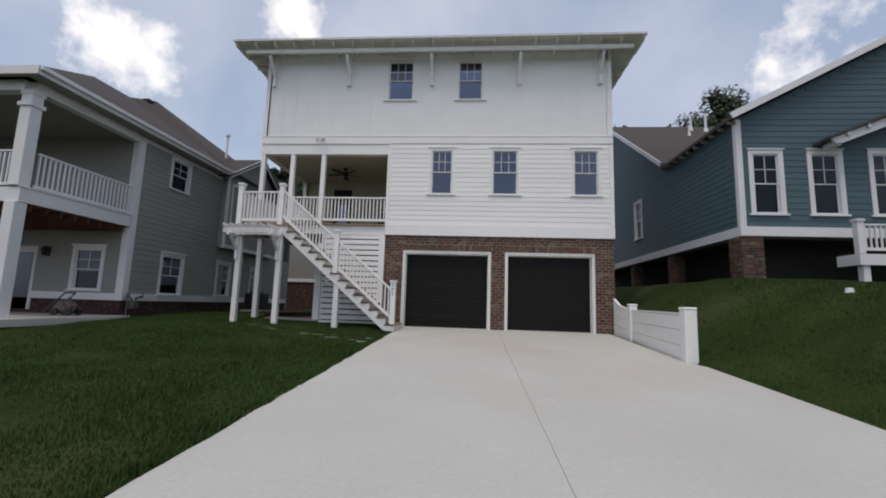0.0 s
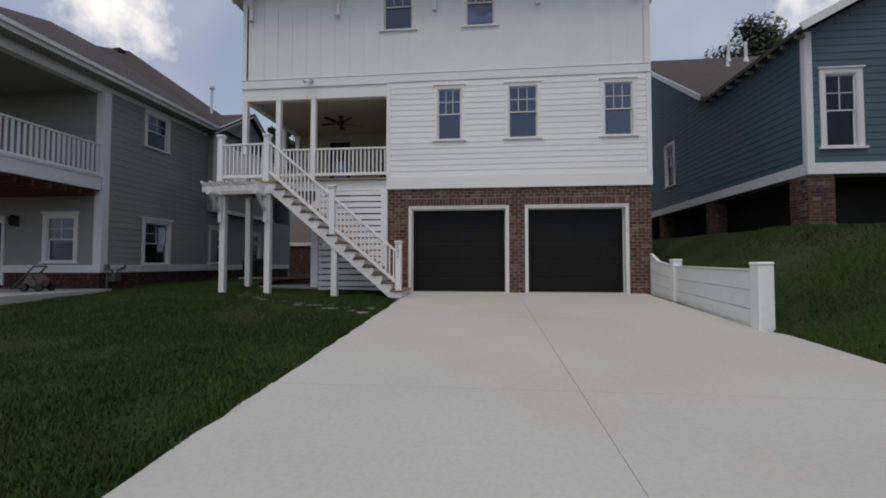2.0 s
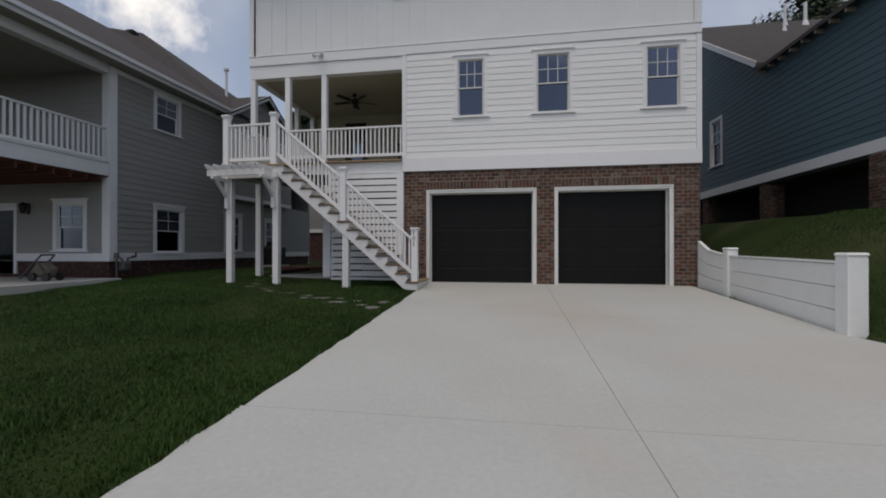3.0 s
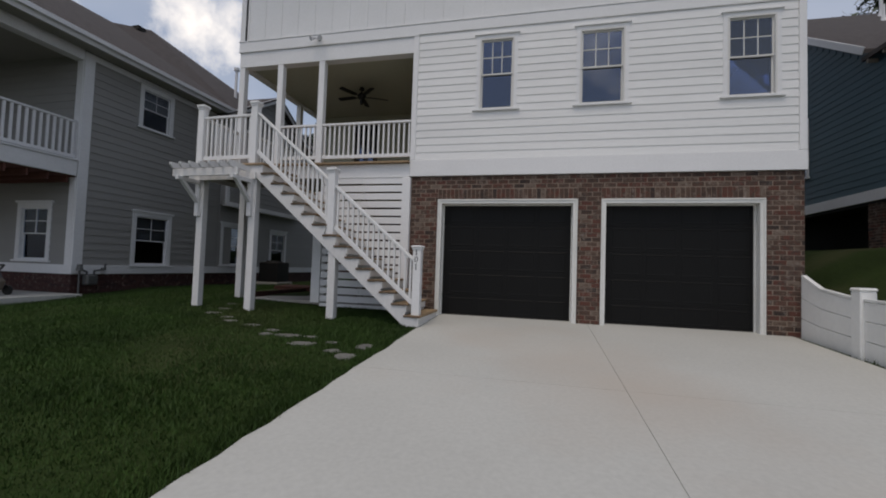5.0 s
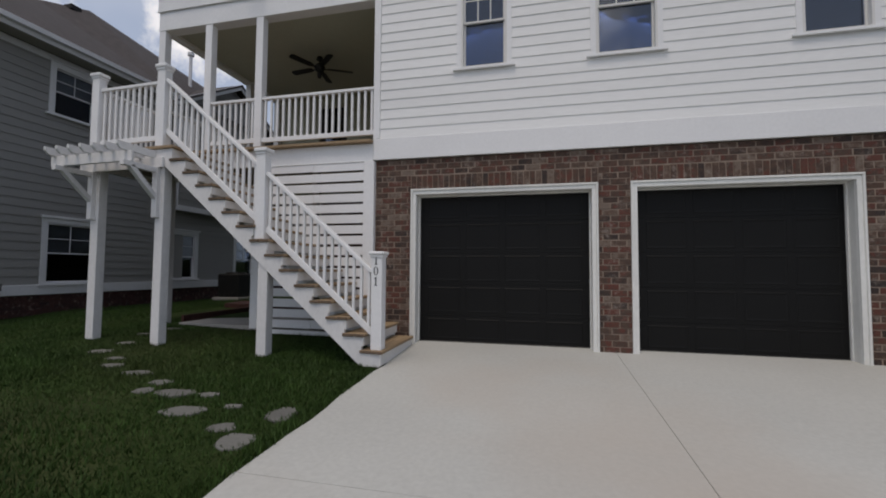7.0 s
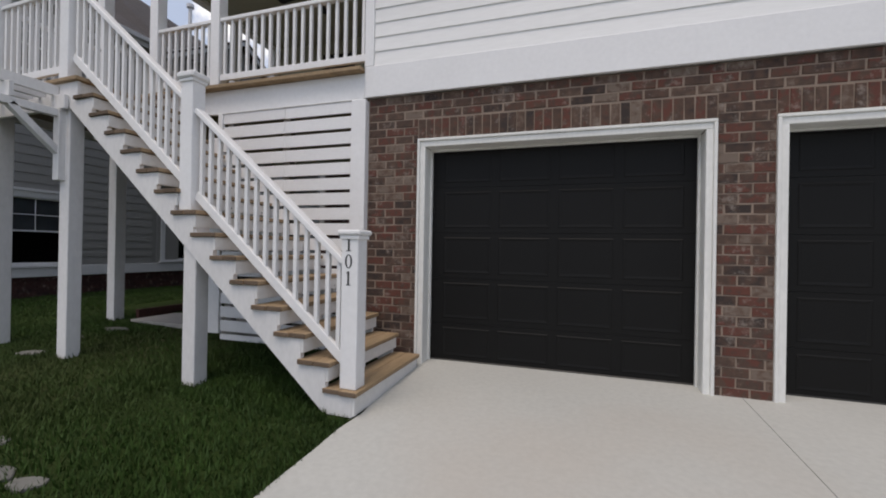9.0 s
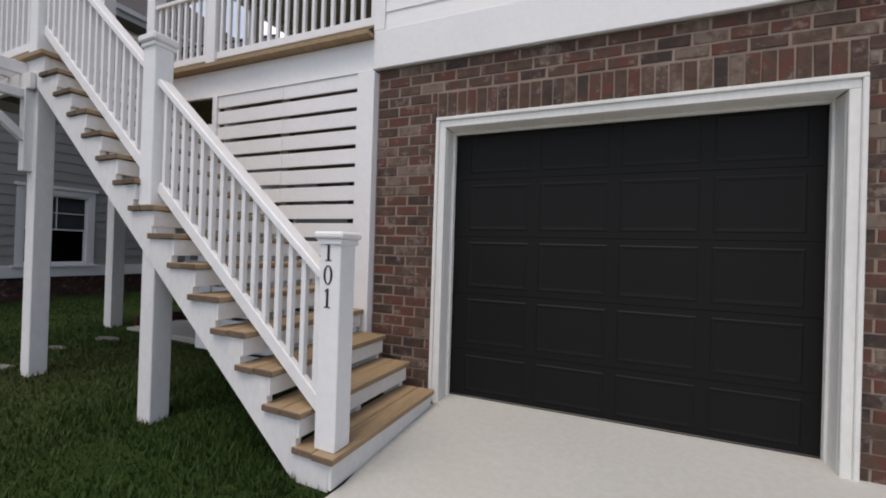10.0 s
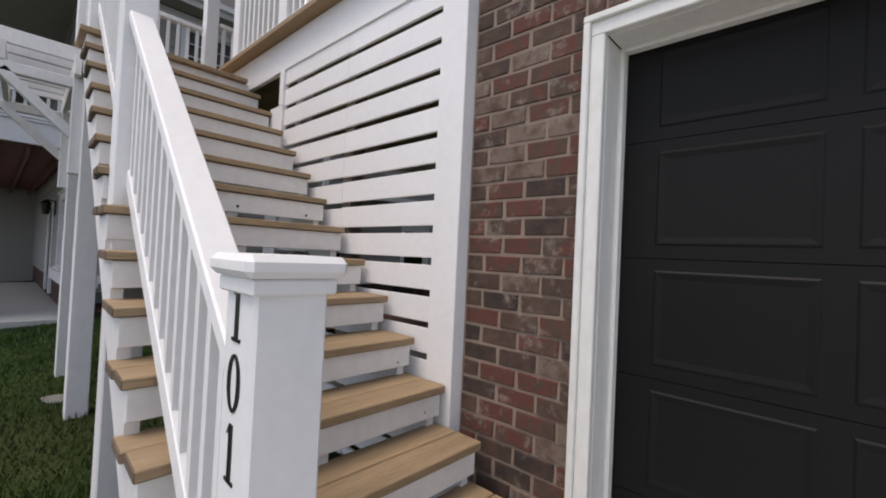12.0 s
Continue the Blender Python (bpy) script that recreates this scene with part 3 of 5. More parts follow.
def railing(name, parent, p, q, zt, zb, mat, step=0.105, w=0.032, top_w=0.075):
    """A straight level or raking rail between two plan points; zt, zb: heights of the two rails at p and q."""
    p, q = Vector(p), Vector(q)
    L = (q - p).length
    bm = bmesh.new()
    beam(bm, (p.x, p.y, zt[0]), (q.x, q.y, zt[1]), top_w, 0.045)
    part("top_rail", bm, mat, parent, bevel=0.006)
    bm = bmesh.new()
    beam(bm, (p.x, p.y, zb[0]), (q.x, q.y, zb[1]), 0.042, 0.075)
    part("bottom_rail", bm, mat, parent, bevel=0.004)
    k = max(1, int(L / step))
    for i in range(k):
        f = (i + 0.5) / k
        c = p.lerp(q, f)
        a = zb[0] + (zb[1] - zb[0]) * f + 0.02
        b = zt[0] + (zt[1] - zt[0]) * f - 0.02
        bm = bmesh.new()
        box(bm, c.x - w / 2, c.x + w / 2, c.y - w / 2, c.y + w / 2, a, b)
        part("baluster", bm, mat, parent)


prail = thing("porch_railing", (-4, HY, ZP), "white painted railing along the upstairs porch edge", "railing")
RY = HY + 0.05
railing("r", prail, (-5.665, RY), (-4.80, RY), (4.17, 4.17), (3.475, 3.475), WHITE)
railing("r", prail, (-4.66, RY), (PX, RY), (4.17, 4.17), (3.475, 3.475), WHITE)
srail = thing("porch_railing", (HX0, HY + 2, ZP), "white painted railing along the open side of the porch", "railing")
railing("r", srail, (HX0 + 0.1, HY + 0.15), (HX0 + 0.1, HY + 2.2), (4.17, 4.17), (3.475, 3.475), WHITE)
railing("r", srail, (HX0 + 0.1, HY + 2.4), (HX0 + 0.1, HY + PD - 0.15), (4.17, 4.17), (3.475, 3.475), WHITE)

# eaves
O, YE = 0.80, HY - 0.80
ZE = 8.985
bm = bmesh.new()
x0, x1, y0, y1 = HX0 - O, HX1 + O, YE, HY + DEPTH + O
cxm, cym = (x0 + x1) / 2, (y0 + y1) / 2
lo = [bm.verts.new(p) for p in ((x0, y0, ZE), (x1, y0, ZE), (x1, y1, ZE), (x0, y1, ZE))]
up = [bm.verts.new((p.co.x, p.co.y, ZE + 0.03)) for p in lo]
ra, rb = bm.verts.new((cxm, cym - 0.5, ZE + 2.2)), bm.verts.new((cxm, cym + 0.5, ZE + 2.2))
bm.faces.new(lo[::-1])
for i in range(4):
    bm.faces.new((lo[i], lo[(i + 1) % 4], up[(i + 1) % 4], up[i]))
bm.faces.new((up[0], up[1], ra))
bm.faces.new((up[1], up[2], rb, ra))
bm.faces.new((up[2], up[3], rb))
bm.faces.new((up[3], up[0], ra, rb))
part("roof", bm, SHINGLE, house, "low brown shingle roof")
for i in range(6):
    y = y0 + 0.015 + i * 0.129
    bx("soffit_board", SOFFIT, house, x0 + 0.01, x1 - 0.01, y, y + 0.126, ZE - 0.022, ZE - 0.002, bevel=0)
for s in (x0 + 0.01, HX1 + 0.01):
    bx("soffit_side", SOFFIT, house, s, s + O - 0.02, HY + 0.0, y1, ZE - 0.022, ZE - 0.002, bevel=0)
for i in range(21):
    x = x0 + 0.06 + (x1 - x0 - 0.12) * i / 20
    bm = bmesh.new()
    prism(bm, [(YE + 0.03, ZE - 0.085), (YE + 0.03, ZE - 0.024), (HY - 0.01, ZE - 0.024), (HY - 0.01, ZE - 0.165), (YE + 0.09, ZE - 0.165)], lambda u, d, w: (d, u, w), x - 0.02, x + 0.02)
    part("rafter_tail", bm, SOFFIT, house)
for s, e in ((x0 + 0.03, HX0 - 0.01), (HX1 + 0.01, x1 - 0.03)):
    for i in range(18):
        y = HY + 0.05 + i * 0.61
        bm = bmesh.new()
        box(bm, s, e, y - 0.02, y + 0.02, ZE - 0.15, ZE - 0.024)
        part("rafter_tail", bm, SOFFIT, house)
bx("fascia", LHWHITE, house, x0, x1, YE - 0.015, YE + 0.012, ZE - 0.035, ZE + 0.012)
bx("fascia", LHWHITE, house, x1 - 0.012, x1 + 0.015, YE, y1, ZE - 0.035, ZE + 0.012)
bx("fascia", LHWHITE, house, x0 - 0.015, x0 + 0.012, YE, y1, ZE - 0.035, ZE + 0.012)
EY = HY - 0.5
bx("eave_beam", WHITE, house, x0 + 0.28, x1 - 0.28, EY - 0.045, EY + 0.045, ZE - 0.285, ZE - 0.167)
for x in (-6.52, -4.03, -1.36, 1.37, 3.83):
    b = bx("eave_bracket", WHITE, house, x - 0.045, x + 0.045, HY - 0.11, HY - 0.019, 7.86, ZE - 0.17, "white knee brace under the eave", 0.006)
    bm = bmesh.new()
    beam(bm, (x, HY - 0.09, 8.15), (x, EY + 0.0, ZE - 0.33), 0.075, 0.08, (1, 0, 0))
    part("brace", bm, WHITE, b)
    bx("bracket_foot", WHITE, b, x - 0.06, x + 0.06, HY - 0.13, HY - 0.0, 7.82, 7.858)

# eave floodlight
fl = thing("flood_light", (-4.80, HY - 0.03, 6.05), "white twin-head outdoor flood light on the band board", "light")
bm = bmesh.new()
tube(bm, (-4.80, HY - 0.028, 6.05), (-4.80, HY - 0.06, 6.05), 0.055, k=14)
part("mount", bm, LHWHITE, fl)
for s in (-1, 1):
    bm = bmesh.new()
    tube(bm, (-4.80 + s * 0.02, HY - 0.06, 6.05), (-4.80 + s * 0.07, HY - 0.12, 6.02), 0.014)
    tube(bm, (-4.80 + s * 0.06, HY - 0.11, 6.03), (-4.80 + s * 0.11, HY - 0.2, 5.97), 0.025, 0.05, 14)
    part("lamp_head", bm, LHWHITE, fl)

# porch ceiling fan
FX, FY, FZ = -4.5, HY + 1.55, 5.40
fan = thing("ceiling_fan", (FX, FY, ZC + 0.06), "dark bronze five-blade ceiling fan under the porch ceiling", "fan")
bm = bmesh.new()
tube(bm, (FX, FY, ZC + 0.06), (FX, FY, ZC - 0.0), 0.05, 0.07, 16)
part("canopy", bm, IRON, fan)
bm = bmesh.new()
tube(bm, (FX, FY, ZC), (FX, FY, FZ + 0.08), 0.014)
part("downrod", bm, IRON, fan)
bm = bmesh.new()
tube(bm, (FX, FY, FZ + 0.08), (FX, FY, FZ + 0.02), 0.06, 0.11, 18)
tube(bm, (FX, FY, FZ + 0.02), (FX, FY, FZ - 0.06), 0.11, 0.08, 18)
part("motor", bm, IRON, fan)
bm = bmesh.new()
tube(bm, (FX, FY, FZ - 0.06), (FX, FY, FZ - 0.12), 0.03, 0.03, 14)
tube(bm, (FX, FY, FZ - 0.12), (FX, FY, FZ - 0.2), 0.05, 0.035, 14)
part("switch_housing", bm, IRON, fan)
for i in range(5):
    a = 0.5 + i * 2 * math.pi / 5
    ca, sa = math.cos(a), math.sin(a)
    bm = bmesh.new()
    prism(bm, [(0.16, -0.04), (0.24, -0.06), (0.62, -0.068), (0.66, -0.04), (0.66, 0.04), (0.62, 0.068), (0.24, 0.06), (0.16, 0.04)], lambda u, d, w: (FX + u * ca - w * sa, FY + u * sa + w * ca, FZ - 0.01 + d + w * 0.18), 0, 0.008)
    bl = part("blade", bm, IRON, fan)
    bm = bmesh.new()
    beam(bm, (FX + 0.08 * ca, FY + 0.08 * sa, FZ - 0.02), (FX + 0.22 * ca, FY + 0.22 * sa, FZ - 0.01), 0.03, 0.01)
    part("blade_iron", bm, IRON, bl)
# chairs seen dark through the porch balusters
def porch_chair(x, y, rot):
    c = thing("porch_chair", (x, y, ZP), "dark high-backed porch chair", "chair")
    bm = bmesh.new(); box(bm, x - 0.25, x + 0.25, y - 0.25, y + 0.25, ZP + 0.40, ZP + 0.45)
    part("seat", bm, IRON, c)
    bm = bmesh.new()
    for i in range(5):
        box(bm, x - 0.24 + i * 0.105, x - 0.18 + i * 0.105, y + 0.23, y + 0.25, ZP + 0.45, ZP + 1.1)
    box(bm, x - 0.25, x + 0.25, y + 0.225, y + 0.255, ZP + 1.08, ZP + 1.14)
    part("backrest", bm, IRON, c)
    for a in (-0.23, 0.23):
        for b in (-0.23, 0.23):
            bx("leg", IRON, c, x + a - 0.02, x + a + 0.02, y + b - 0.02, y + b + 0.02, ZP, ZP + 0.4)
    return c


porch_chair(-3.3, HY + 2.6, 0)

# ---- garage storey ----
DB = 0.288
G = ((-1.98, 0.505), (1.08, 3.515))
CAS = 0.082
BT = 2.56
YB = HY + 0.02
ops = [(a - CAS, b + CAS, 0, BT) for a, b in G]
PB = face_s(YB)
gar = thing("garage_storey", (0.7, YB, 0.3), "brown tumbled-brick garage storey with two doors", "wall", kind="structure")
wall("mortar_wall", face_s(YB + 0.0065), PX + 0.038, HX1 - 0.01, 0.1, ZB - 0.012, 0.18, MORTAR, ops, gar)
wall("side_brick_wall", face_e(HX1 - 0.01), YB + 0.02, HY + DEPTH, 0.1, ZB - 0.012, 0.18, BRICKI, (), gar)
wall("side_brick_wall", face_w(PX + 0.045), YB + 0.02, HY + PD, 0.1, ZB - 0.012, 0.18, MORTAR, (), gar)
YD = YB + 0.20
SECTIONS = (DB, 0.68, 1.145, 1.615, 2.085, 2.49)


def garage_door(a, b, label):
    g = thing("garage_door", ((a + b) / 2, YD, DB), label, "garage door", "garage doors of the white house")
    for za, zb in zip(SECTIONS, SECTIONS[1:]):
        z0, z1 = za, zb - 0.003
        bm = bmesh.new()
        box(bm, a - 0.02, b + 0.02, YD + 0.008, YD + 0.045, z0, z1)
        sec = part("door_section", bm, DOORM, g)
        for c in range(4):
            u0, u1, v0, v1 = a + 0.145 + c * 0.577, a + 0.642 + c * 0.577, z0 + 0.05, min(z1 - 0.045, 2.45)
            bm = bmesh.new()
            ring = [[], [], [], []]
            for k2, (o, dd) in enumerate(((0, 0.0075), (0.007, 0.0035), (0.012, 0.0035), (0.032, 0.0068))):
                ring[k2] = [bm.verts.new((x, YD + dd, z)) for x, z in ((u0 + o, v0 + o), (u1 - o, v0 + o), (u1 - o, v1 - o), (u0 + o, v1 - o))]
            for r0, r1 in zip(ring, ring[1:]):
                for i in range(4):
                    bm.faces.new((r0[i], r0[(i + 1) % 4], r1[(i + 1) % 4], r1[i]))
            bm.faces.new(ring[3])
            part("raised_panel", bm, DOORM, sec)
    bx("bottom_seal", BLACK, g, a, b, YD + 0.0, YD + 0.04, DB - 0.012, DB + 0.012)
    return g


garage_door(*G[0], "closed charcoal panelled garage door beside the stairs")
garage_door(*G[1], "closed charcoal panelled garage door beside the fence")
for a, b in G:
    c = thing("door_casing", (a, YB, DB), "white stepped wooden casing round a garage door", "door frame")
    z1 = 2.475
    for (o0, o1, dd, dz) in ((CAS, 0.055, 0.022, 0), (0.055, 0.0, 0.006, 0)):
        for s in (-1, 1):
            e0, e1 = (a - o0, a - o1) if s < 0 else (b + o1, b + o0)
            bx("jamb_casing", TRIMDIRTY, c, e0, e1, YB - dd, YB + 0.03, 0.2, z1 + o1)
        bx("head_casing", TRIMDIRTY, c, a - o0, b + o0, YB - dd, YB + 0.03, z1 + o1, z1 + (o0 if o0 < 0.1 else 0.085))
    for s, e in ((a - 0.02, a), (b, b + 0.02)):
        bx("jamb", TRIMDIRTY, c, s - (0.012 if s < a else 0), e + (0.012 if s > a else 0), YB + 0.03, YD + 0.02, 0.2, z1)
    bx("head_jamb", TRIMDIRTY, c, a, b, YB + 0.03, YD + 0.02, z1, z1 + 0.03)
    for s, e in ((a, a + 0.018), (b - 0.018, b)):
        bx("door_stop", TRIMDIRTY, c, s, e, YD - 0.045, YD - 0.0, 0.2, z1)
    bx("door_stop", TRIMDIRTY, c, a + 0.018, b - 0.018, YD - 0.045, YD - 0.0, z1 - 0.018, z1)
    th = bx("threshold", CONCD, c, a - 0.03, b + 0.03, YB + 0.005, YD + 0.05, 0.25, DB + 0.004 - 0.012, "pale concrete threshold strip")
# Unseen sheet added behind the doors to block daylight in the section gaps.
bx("door_backing", DARK, gar, PX + 0.1, HX1 - 0.2, YD + 0.06, YD + 0.08, 0.2, 3.0)
wall("garage_back_wall", face_s(HY + DEPTH), PX, HX1, 0.1, ZB, 0.15, MORTAR, (), gar)
bx("garage_floor", CONCD, gar, PX + 0.1, HX1 - 0.1, YD + 0.1, HY + DEPTH, 0.2, 0.3)
bx("landing_lip", CONC, gar, PX + 0.1, HX1, 11.93, YB + 0.25, 0.2, 0.288)

# ---- fence at the drive ----
fence = thing("retaining_fence", (3.9, 9, 0.3), "white vinyl board fence holding back the raised lawn", "fence")
FN, FF = (4.06, 7.40), (4.17, 10.50)
for (x, y, w, top) in ((*FN, 0.22, 1.0), (*FF, 0.19, 1.08)):
    p = bx("fence_post", PVC, fence, x - w / 2, x + w / 2, y - w / 2, y + w / 2, drive_z(y) - 0.1, top, bevel=0.012)
    bx("post_cap", PVC, p, x - w / 2 - 0.012, x + w / 2 + 0.012, y - w / 2 - 0.012, y + w / 2 + 0.012, top, top + 0.05, bevel=0.02)


def fence_panel(p, q, zp, zq):
    for i in range(3):
        bm = bmesh.new()
        f0, f1 = i / 3, (i + 1) / 3 - 0.012
        v = []
        for (px, py), top, in ((p, zp), (q, zq)):
            lo = drive_z(py) - 0.03
            for dx in (-0.025, 0.025):
                v.append(bm.verts.new((px + dx, py, lo + (top - lo) * f0)))
                v.append(bm.verts.new((px + dx, py, lo + (top - lo) * f1)))
        for f in ((0, 1, 3, 2), (4, 6, 7, 5), (0, 4, 5, 1), (2, 3, 7, 6), (1, 5, 7, 3), (0, 2, 6, 4)):
            bm.faces.new([v[k] for k in f])
        part("fence_board", bm, PVC, fence, bevel=0.003)


fence_panel((4.04, 7.52), (4.14, 10.40), 0.915, 0.955)
fence_panel((4.14, 10.60), (4.13, 11.3), 0.965, 1.06)
fence_panel((4.13, 11.3), (4.12, 11.76), 1.06, 1.26)
for a, b in (((4.04, 7.52, 0.93), (4.14, 10.40, 0.97)), ((4.14, 10.60, 0.98), (4.13, 11.3, 1.075)), ((4.13, 11.3, 1.075), (4.12, 11.74, 1.27))):
    bm = bmesh.new()
    beam(bm, a, b, 0.07, 0.03)
    part("top_rail", bm, PVC, fence)
bm = bmesh.new()
prism(bm, [(4.245, 0.3), (4.245, 0.95), (4.14, 0.95), (4.14, 0.1)], lambda u, d, w: (u, d, w), 7.52, 7.58)
part("return_board", bm, PVC, fence)
bx("return_cap", PVC, fence, 4.14, 4.27, 7.48, 7.62, 0.95, 0.98)

# ---- staircase and landing ----
SY0, SY1 = 10.46, 11.69
N0X, RUN, RISE, Z0 = -1.975, 0.2262, 0.1907, 0.40
stairs = thing("staircase", (-2.1, 11, 0.28), "white wooden staircase with raw pine treads beside the garage", "stairs")
for n in range(14):
    nx, z = N0X - RUN * n, Z0 + RISE * n
    x_in = nx - 0.29
    w2 = (0.29 - 0.006) / 2
    for k2, (a, b) in enumerate(((x_in, x_in + w2), (nx - w2, nx))):
        rr = random.Random(n * 7 + k2)
        bm = bmesh.new()
        dy = rr.uniform(-0.006, 0.008)
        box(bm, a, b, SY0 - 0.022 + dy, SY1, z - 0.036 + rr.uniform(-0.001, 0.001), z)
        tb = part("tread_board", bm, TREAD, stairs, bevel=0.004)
        tb.data.materials.append(TREAD_DARK)
        # South ends get dark end grain; downward faces are given the same dark colour.
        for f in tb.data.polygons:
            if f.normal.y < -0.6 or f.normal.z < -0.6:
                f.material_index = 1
    zl = z - RISE if n else drive_z(11) - 0.02
    bm = bmesh.new()
    box(bm, nx - 0.045, nx - 0.024, SY0 + 0.0, SY1 - 0.01, zl + (0.045 if n else 0.0), z - 0.038)
    part("riser_board", bm, RISER, stairs, bevel=0.002)
for y0s, nm in ((SY0 + 0.001, "front"), (11.04, "mid"), (SY1 - 0.07, "back")):
    bm = bmesh.new()
    top = []
    for n in range(14):
        nx, z = N0X - 0.047 - RUN * n, Z0 + RISE * n - 0.038
        top += [(nx, (z - RISE) if n else 0.21), (nx, z)]
    xl = N0X - 0.047 - RUN * 14
    top += [(xl, Z0 + RISE * 13 - 0.038), (-5.32, Z0 + RISE * 13 - 0.038), (-5.32, 2.80)]
    top += [(-2.26, 0.21)]
    prism(bm, top, lambda u, d, w: (u, d, w), y0s, y0s + 0.042)
    part("stringer", bm, OLD_WHITE, stairs)
newel = post("newel_post", stairs, -2.075, 10.556, 0.138, Z0, 1.53, WHITE, 0.04)
bx("handrail_block", WHITE, stairs, -2.165, -2.145, 10.53, 10.57, 1.345, 1.415)


def digit_one(x, z, h, parent):
    bm = bmesh.new()
    w = h * 0.075
    box(bm, x - w, x + w, 10.4845, 10.4875, z, z + h)
    box(bm, x - w * 2.6, x + w * 2.6, 10.4845, 10.4874, z, z + h * 0.06)
    prism(bm, [(x - w * 2.6, z + h * 0.8), (x - w, z + h * 0.86), (x + w * 0.6, z + h), (x - w * 0.9, z + h)], lambda u, d, q: (u, d, q), 10.4846, 10.4873)
    part("house_number", bm, BLACK, parent, "black serif numeral one")


def digit_zero(x, z, h, parent):
    bm = bmesh.new()
    k = 22
    o = [[bm.verts.new((x + a * math.cos(t), y, z + h / 2 + b * math.sin(t))) for t in [i * 2 * math.pi / k for i in range(k)]] for (a, b, y) in ((h * 0.29, h * 0.5, 10.4845), (h * 0.155, h * 0.44, 10.4845), (h * 0.155, h * 0.44, 10.4875), (h * 0.29, h * 0.5, 10.4875))]
    for r0, r1 in zip(o, o[1:] + o[:1]):
        for i in range(k):
            bm.faces.new((r0[i], r0[(i + 1) % k], r1[(i + 1) % k], r1[i]))
    part("house_number", bm, BLACK, parent, "black serif numeral zero")


digit_one(-2.083, 1.412, 0.103, newel)
digit_zero(-2.083, 1.286, 0.104, newel)
digit_one(-2.083, 1.162, 0.103, newel)

MX = -3.735
post("newel_post", stairs, MX, 10.55, 0.14, 1.74, 2.885, WHITE, 0.055)
slope = RISE / RUN


def nose_z(x):
    return Z0 + (N0X - x) * slope


for xa, xb in ((-2.145, MX + 0.071), (MX - 0.071, -5.38)):
    railing("r", stairs, (xa, 10.55), (xb, 10.55), (nose_z(xa) + 0.785, nose_z(xb) + 0.785), (nose_z(xa) + 0.055, nose_z(xb) + 0.055), WHITE, step=0.098, top_w=0.095)
for n, hy, dz in ((8, 11.55, 0.07), (8, 11.1, 0.08), (9, 10.9, 0.06), (6, 11.5, 0.06), (3, 11.58, 0.08), (4, 11.6, 0.07)):
    rx = N0X - RUN * n - 0.0235
    bm = bmesh.new()
    tube(bm, (rx - 0.004, hy, Z0 + RISE * (n - 1) + dz), (rx + 0.001, hy, Z0 + RISE * (n - 1) + dz), 0.009 if n == 8 else 0.005, k=8)
    part("screw_hole", bm, BLACK, stairs)

landing = thing("landing_deck", (-5.7, 11, 3.1), "white wooden stair landing on tall square posts", "deck")
ZL = 3.067
LX0, LX1 = -6.70, -5.18
for i in range(9):
    y = SY0 - 0.04 + i * 0.1385
    bx("deck_board", TREAD, landing, LX0 - 0.02, LX1 + 0.04, y, y + 0.133, ZL - 0.036, ZL, bevel=0.003)
bx("rim_board", OLD_WHITE, landing, LX0, LX1, SY0, SY0 + 0.04, ZL - 0.25, ZL - 0.037)
bx("rim_board", OLD_WHITE, landing, LX0, LX0 + 0.04, SY0 + 0.04, HY - 0.06, ZL - 0.25, ZL - 0.037)
bx("rim_board", OLD_WHITE, landing, LX0 + 0.04, LX1, HY - 0.1, HY - 0.06, ZL - 0.25, ZL - 0.037)
for i in range(1, 4):
    x = LX0 + 0.04 + i * (LX1 - LX0) / 4
    bx("joist", GREYW, landing, x - 0.02, x + 0.02, SY0 + 0.042, HY - 0.102, ZL - 0.24, ZL - 0.038, "bare weathered joist", 0)
bx("landing_riser", RISER, landing, LX1 - 0.03, LX1 - 0.008, SY0 + 0.02, SY1, Z0 + RISE * 13 + 0.002, ZL - 0.038)
for x, y in ((-6.60, 10.55), (-5.39, 10.55)):
    post("support_post", landing, x, y, 0.145, ground_z(x, y) - 0.15, ZL - 0.252, OLD_WHITE)
post("support_post", landing, -6.67, 11.99, 0.145, ground_z(-6.67, 11.99) - 0.15, ZP - 0.312, OLD_WHITE)
post("support_post", landing, -3.66, 10.55, 0.145, ground_z(-3.66, 10.55) - 0.15, 1.60, OLD_WHITE)
post("newel_post", landing, -6.70, 10.55, 0.14, ZL, 4.235, WHITE, 0.055)
post("newel_post", landing, -5.45, 10.55, 0.14, ZL, 4.225, WHITE, 0.055)
lrail = thing("landing_railing", (-5.7, 10.5, 3.1), "white landing railing between two capped newels", "railing")
railing("r", lrail, (-6.63, 10.55), (-5.52, 10.55), (4.03, 4.03), (3.22, 3.22), WHITE)
railing("r", lrail, (-6.66, 10.62), (-6.66, 11.72), (4.03, 4.03), (3.22, 3.22), WHITE)

# small pergola in front of the landing
perg = thing("pergola", (-5.9, 10.2, 2.9), "small white pergola shelf on knee braces", "pergola")
PGY = 10.03
bx("header_beam", OLD_WHITE, perg, -6.84, -5.38, PGY, PGY + 0.04, 2.76, 2.90)
bx("header_beam", OLD_WHITE, perg, -6.84, -5.3, SY0 - 0.045, SY0 - 0.005, 2.76, 2.90)
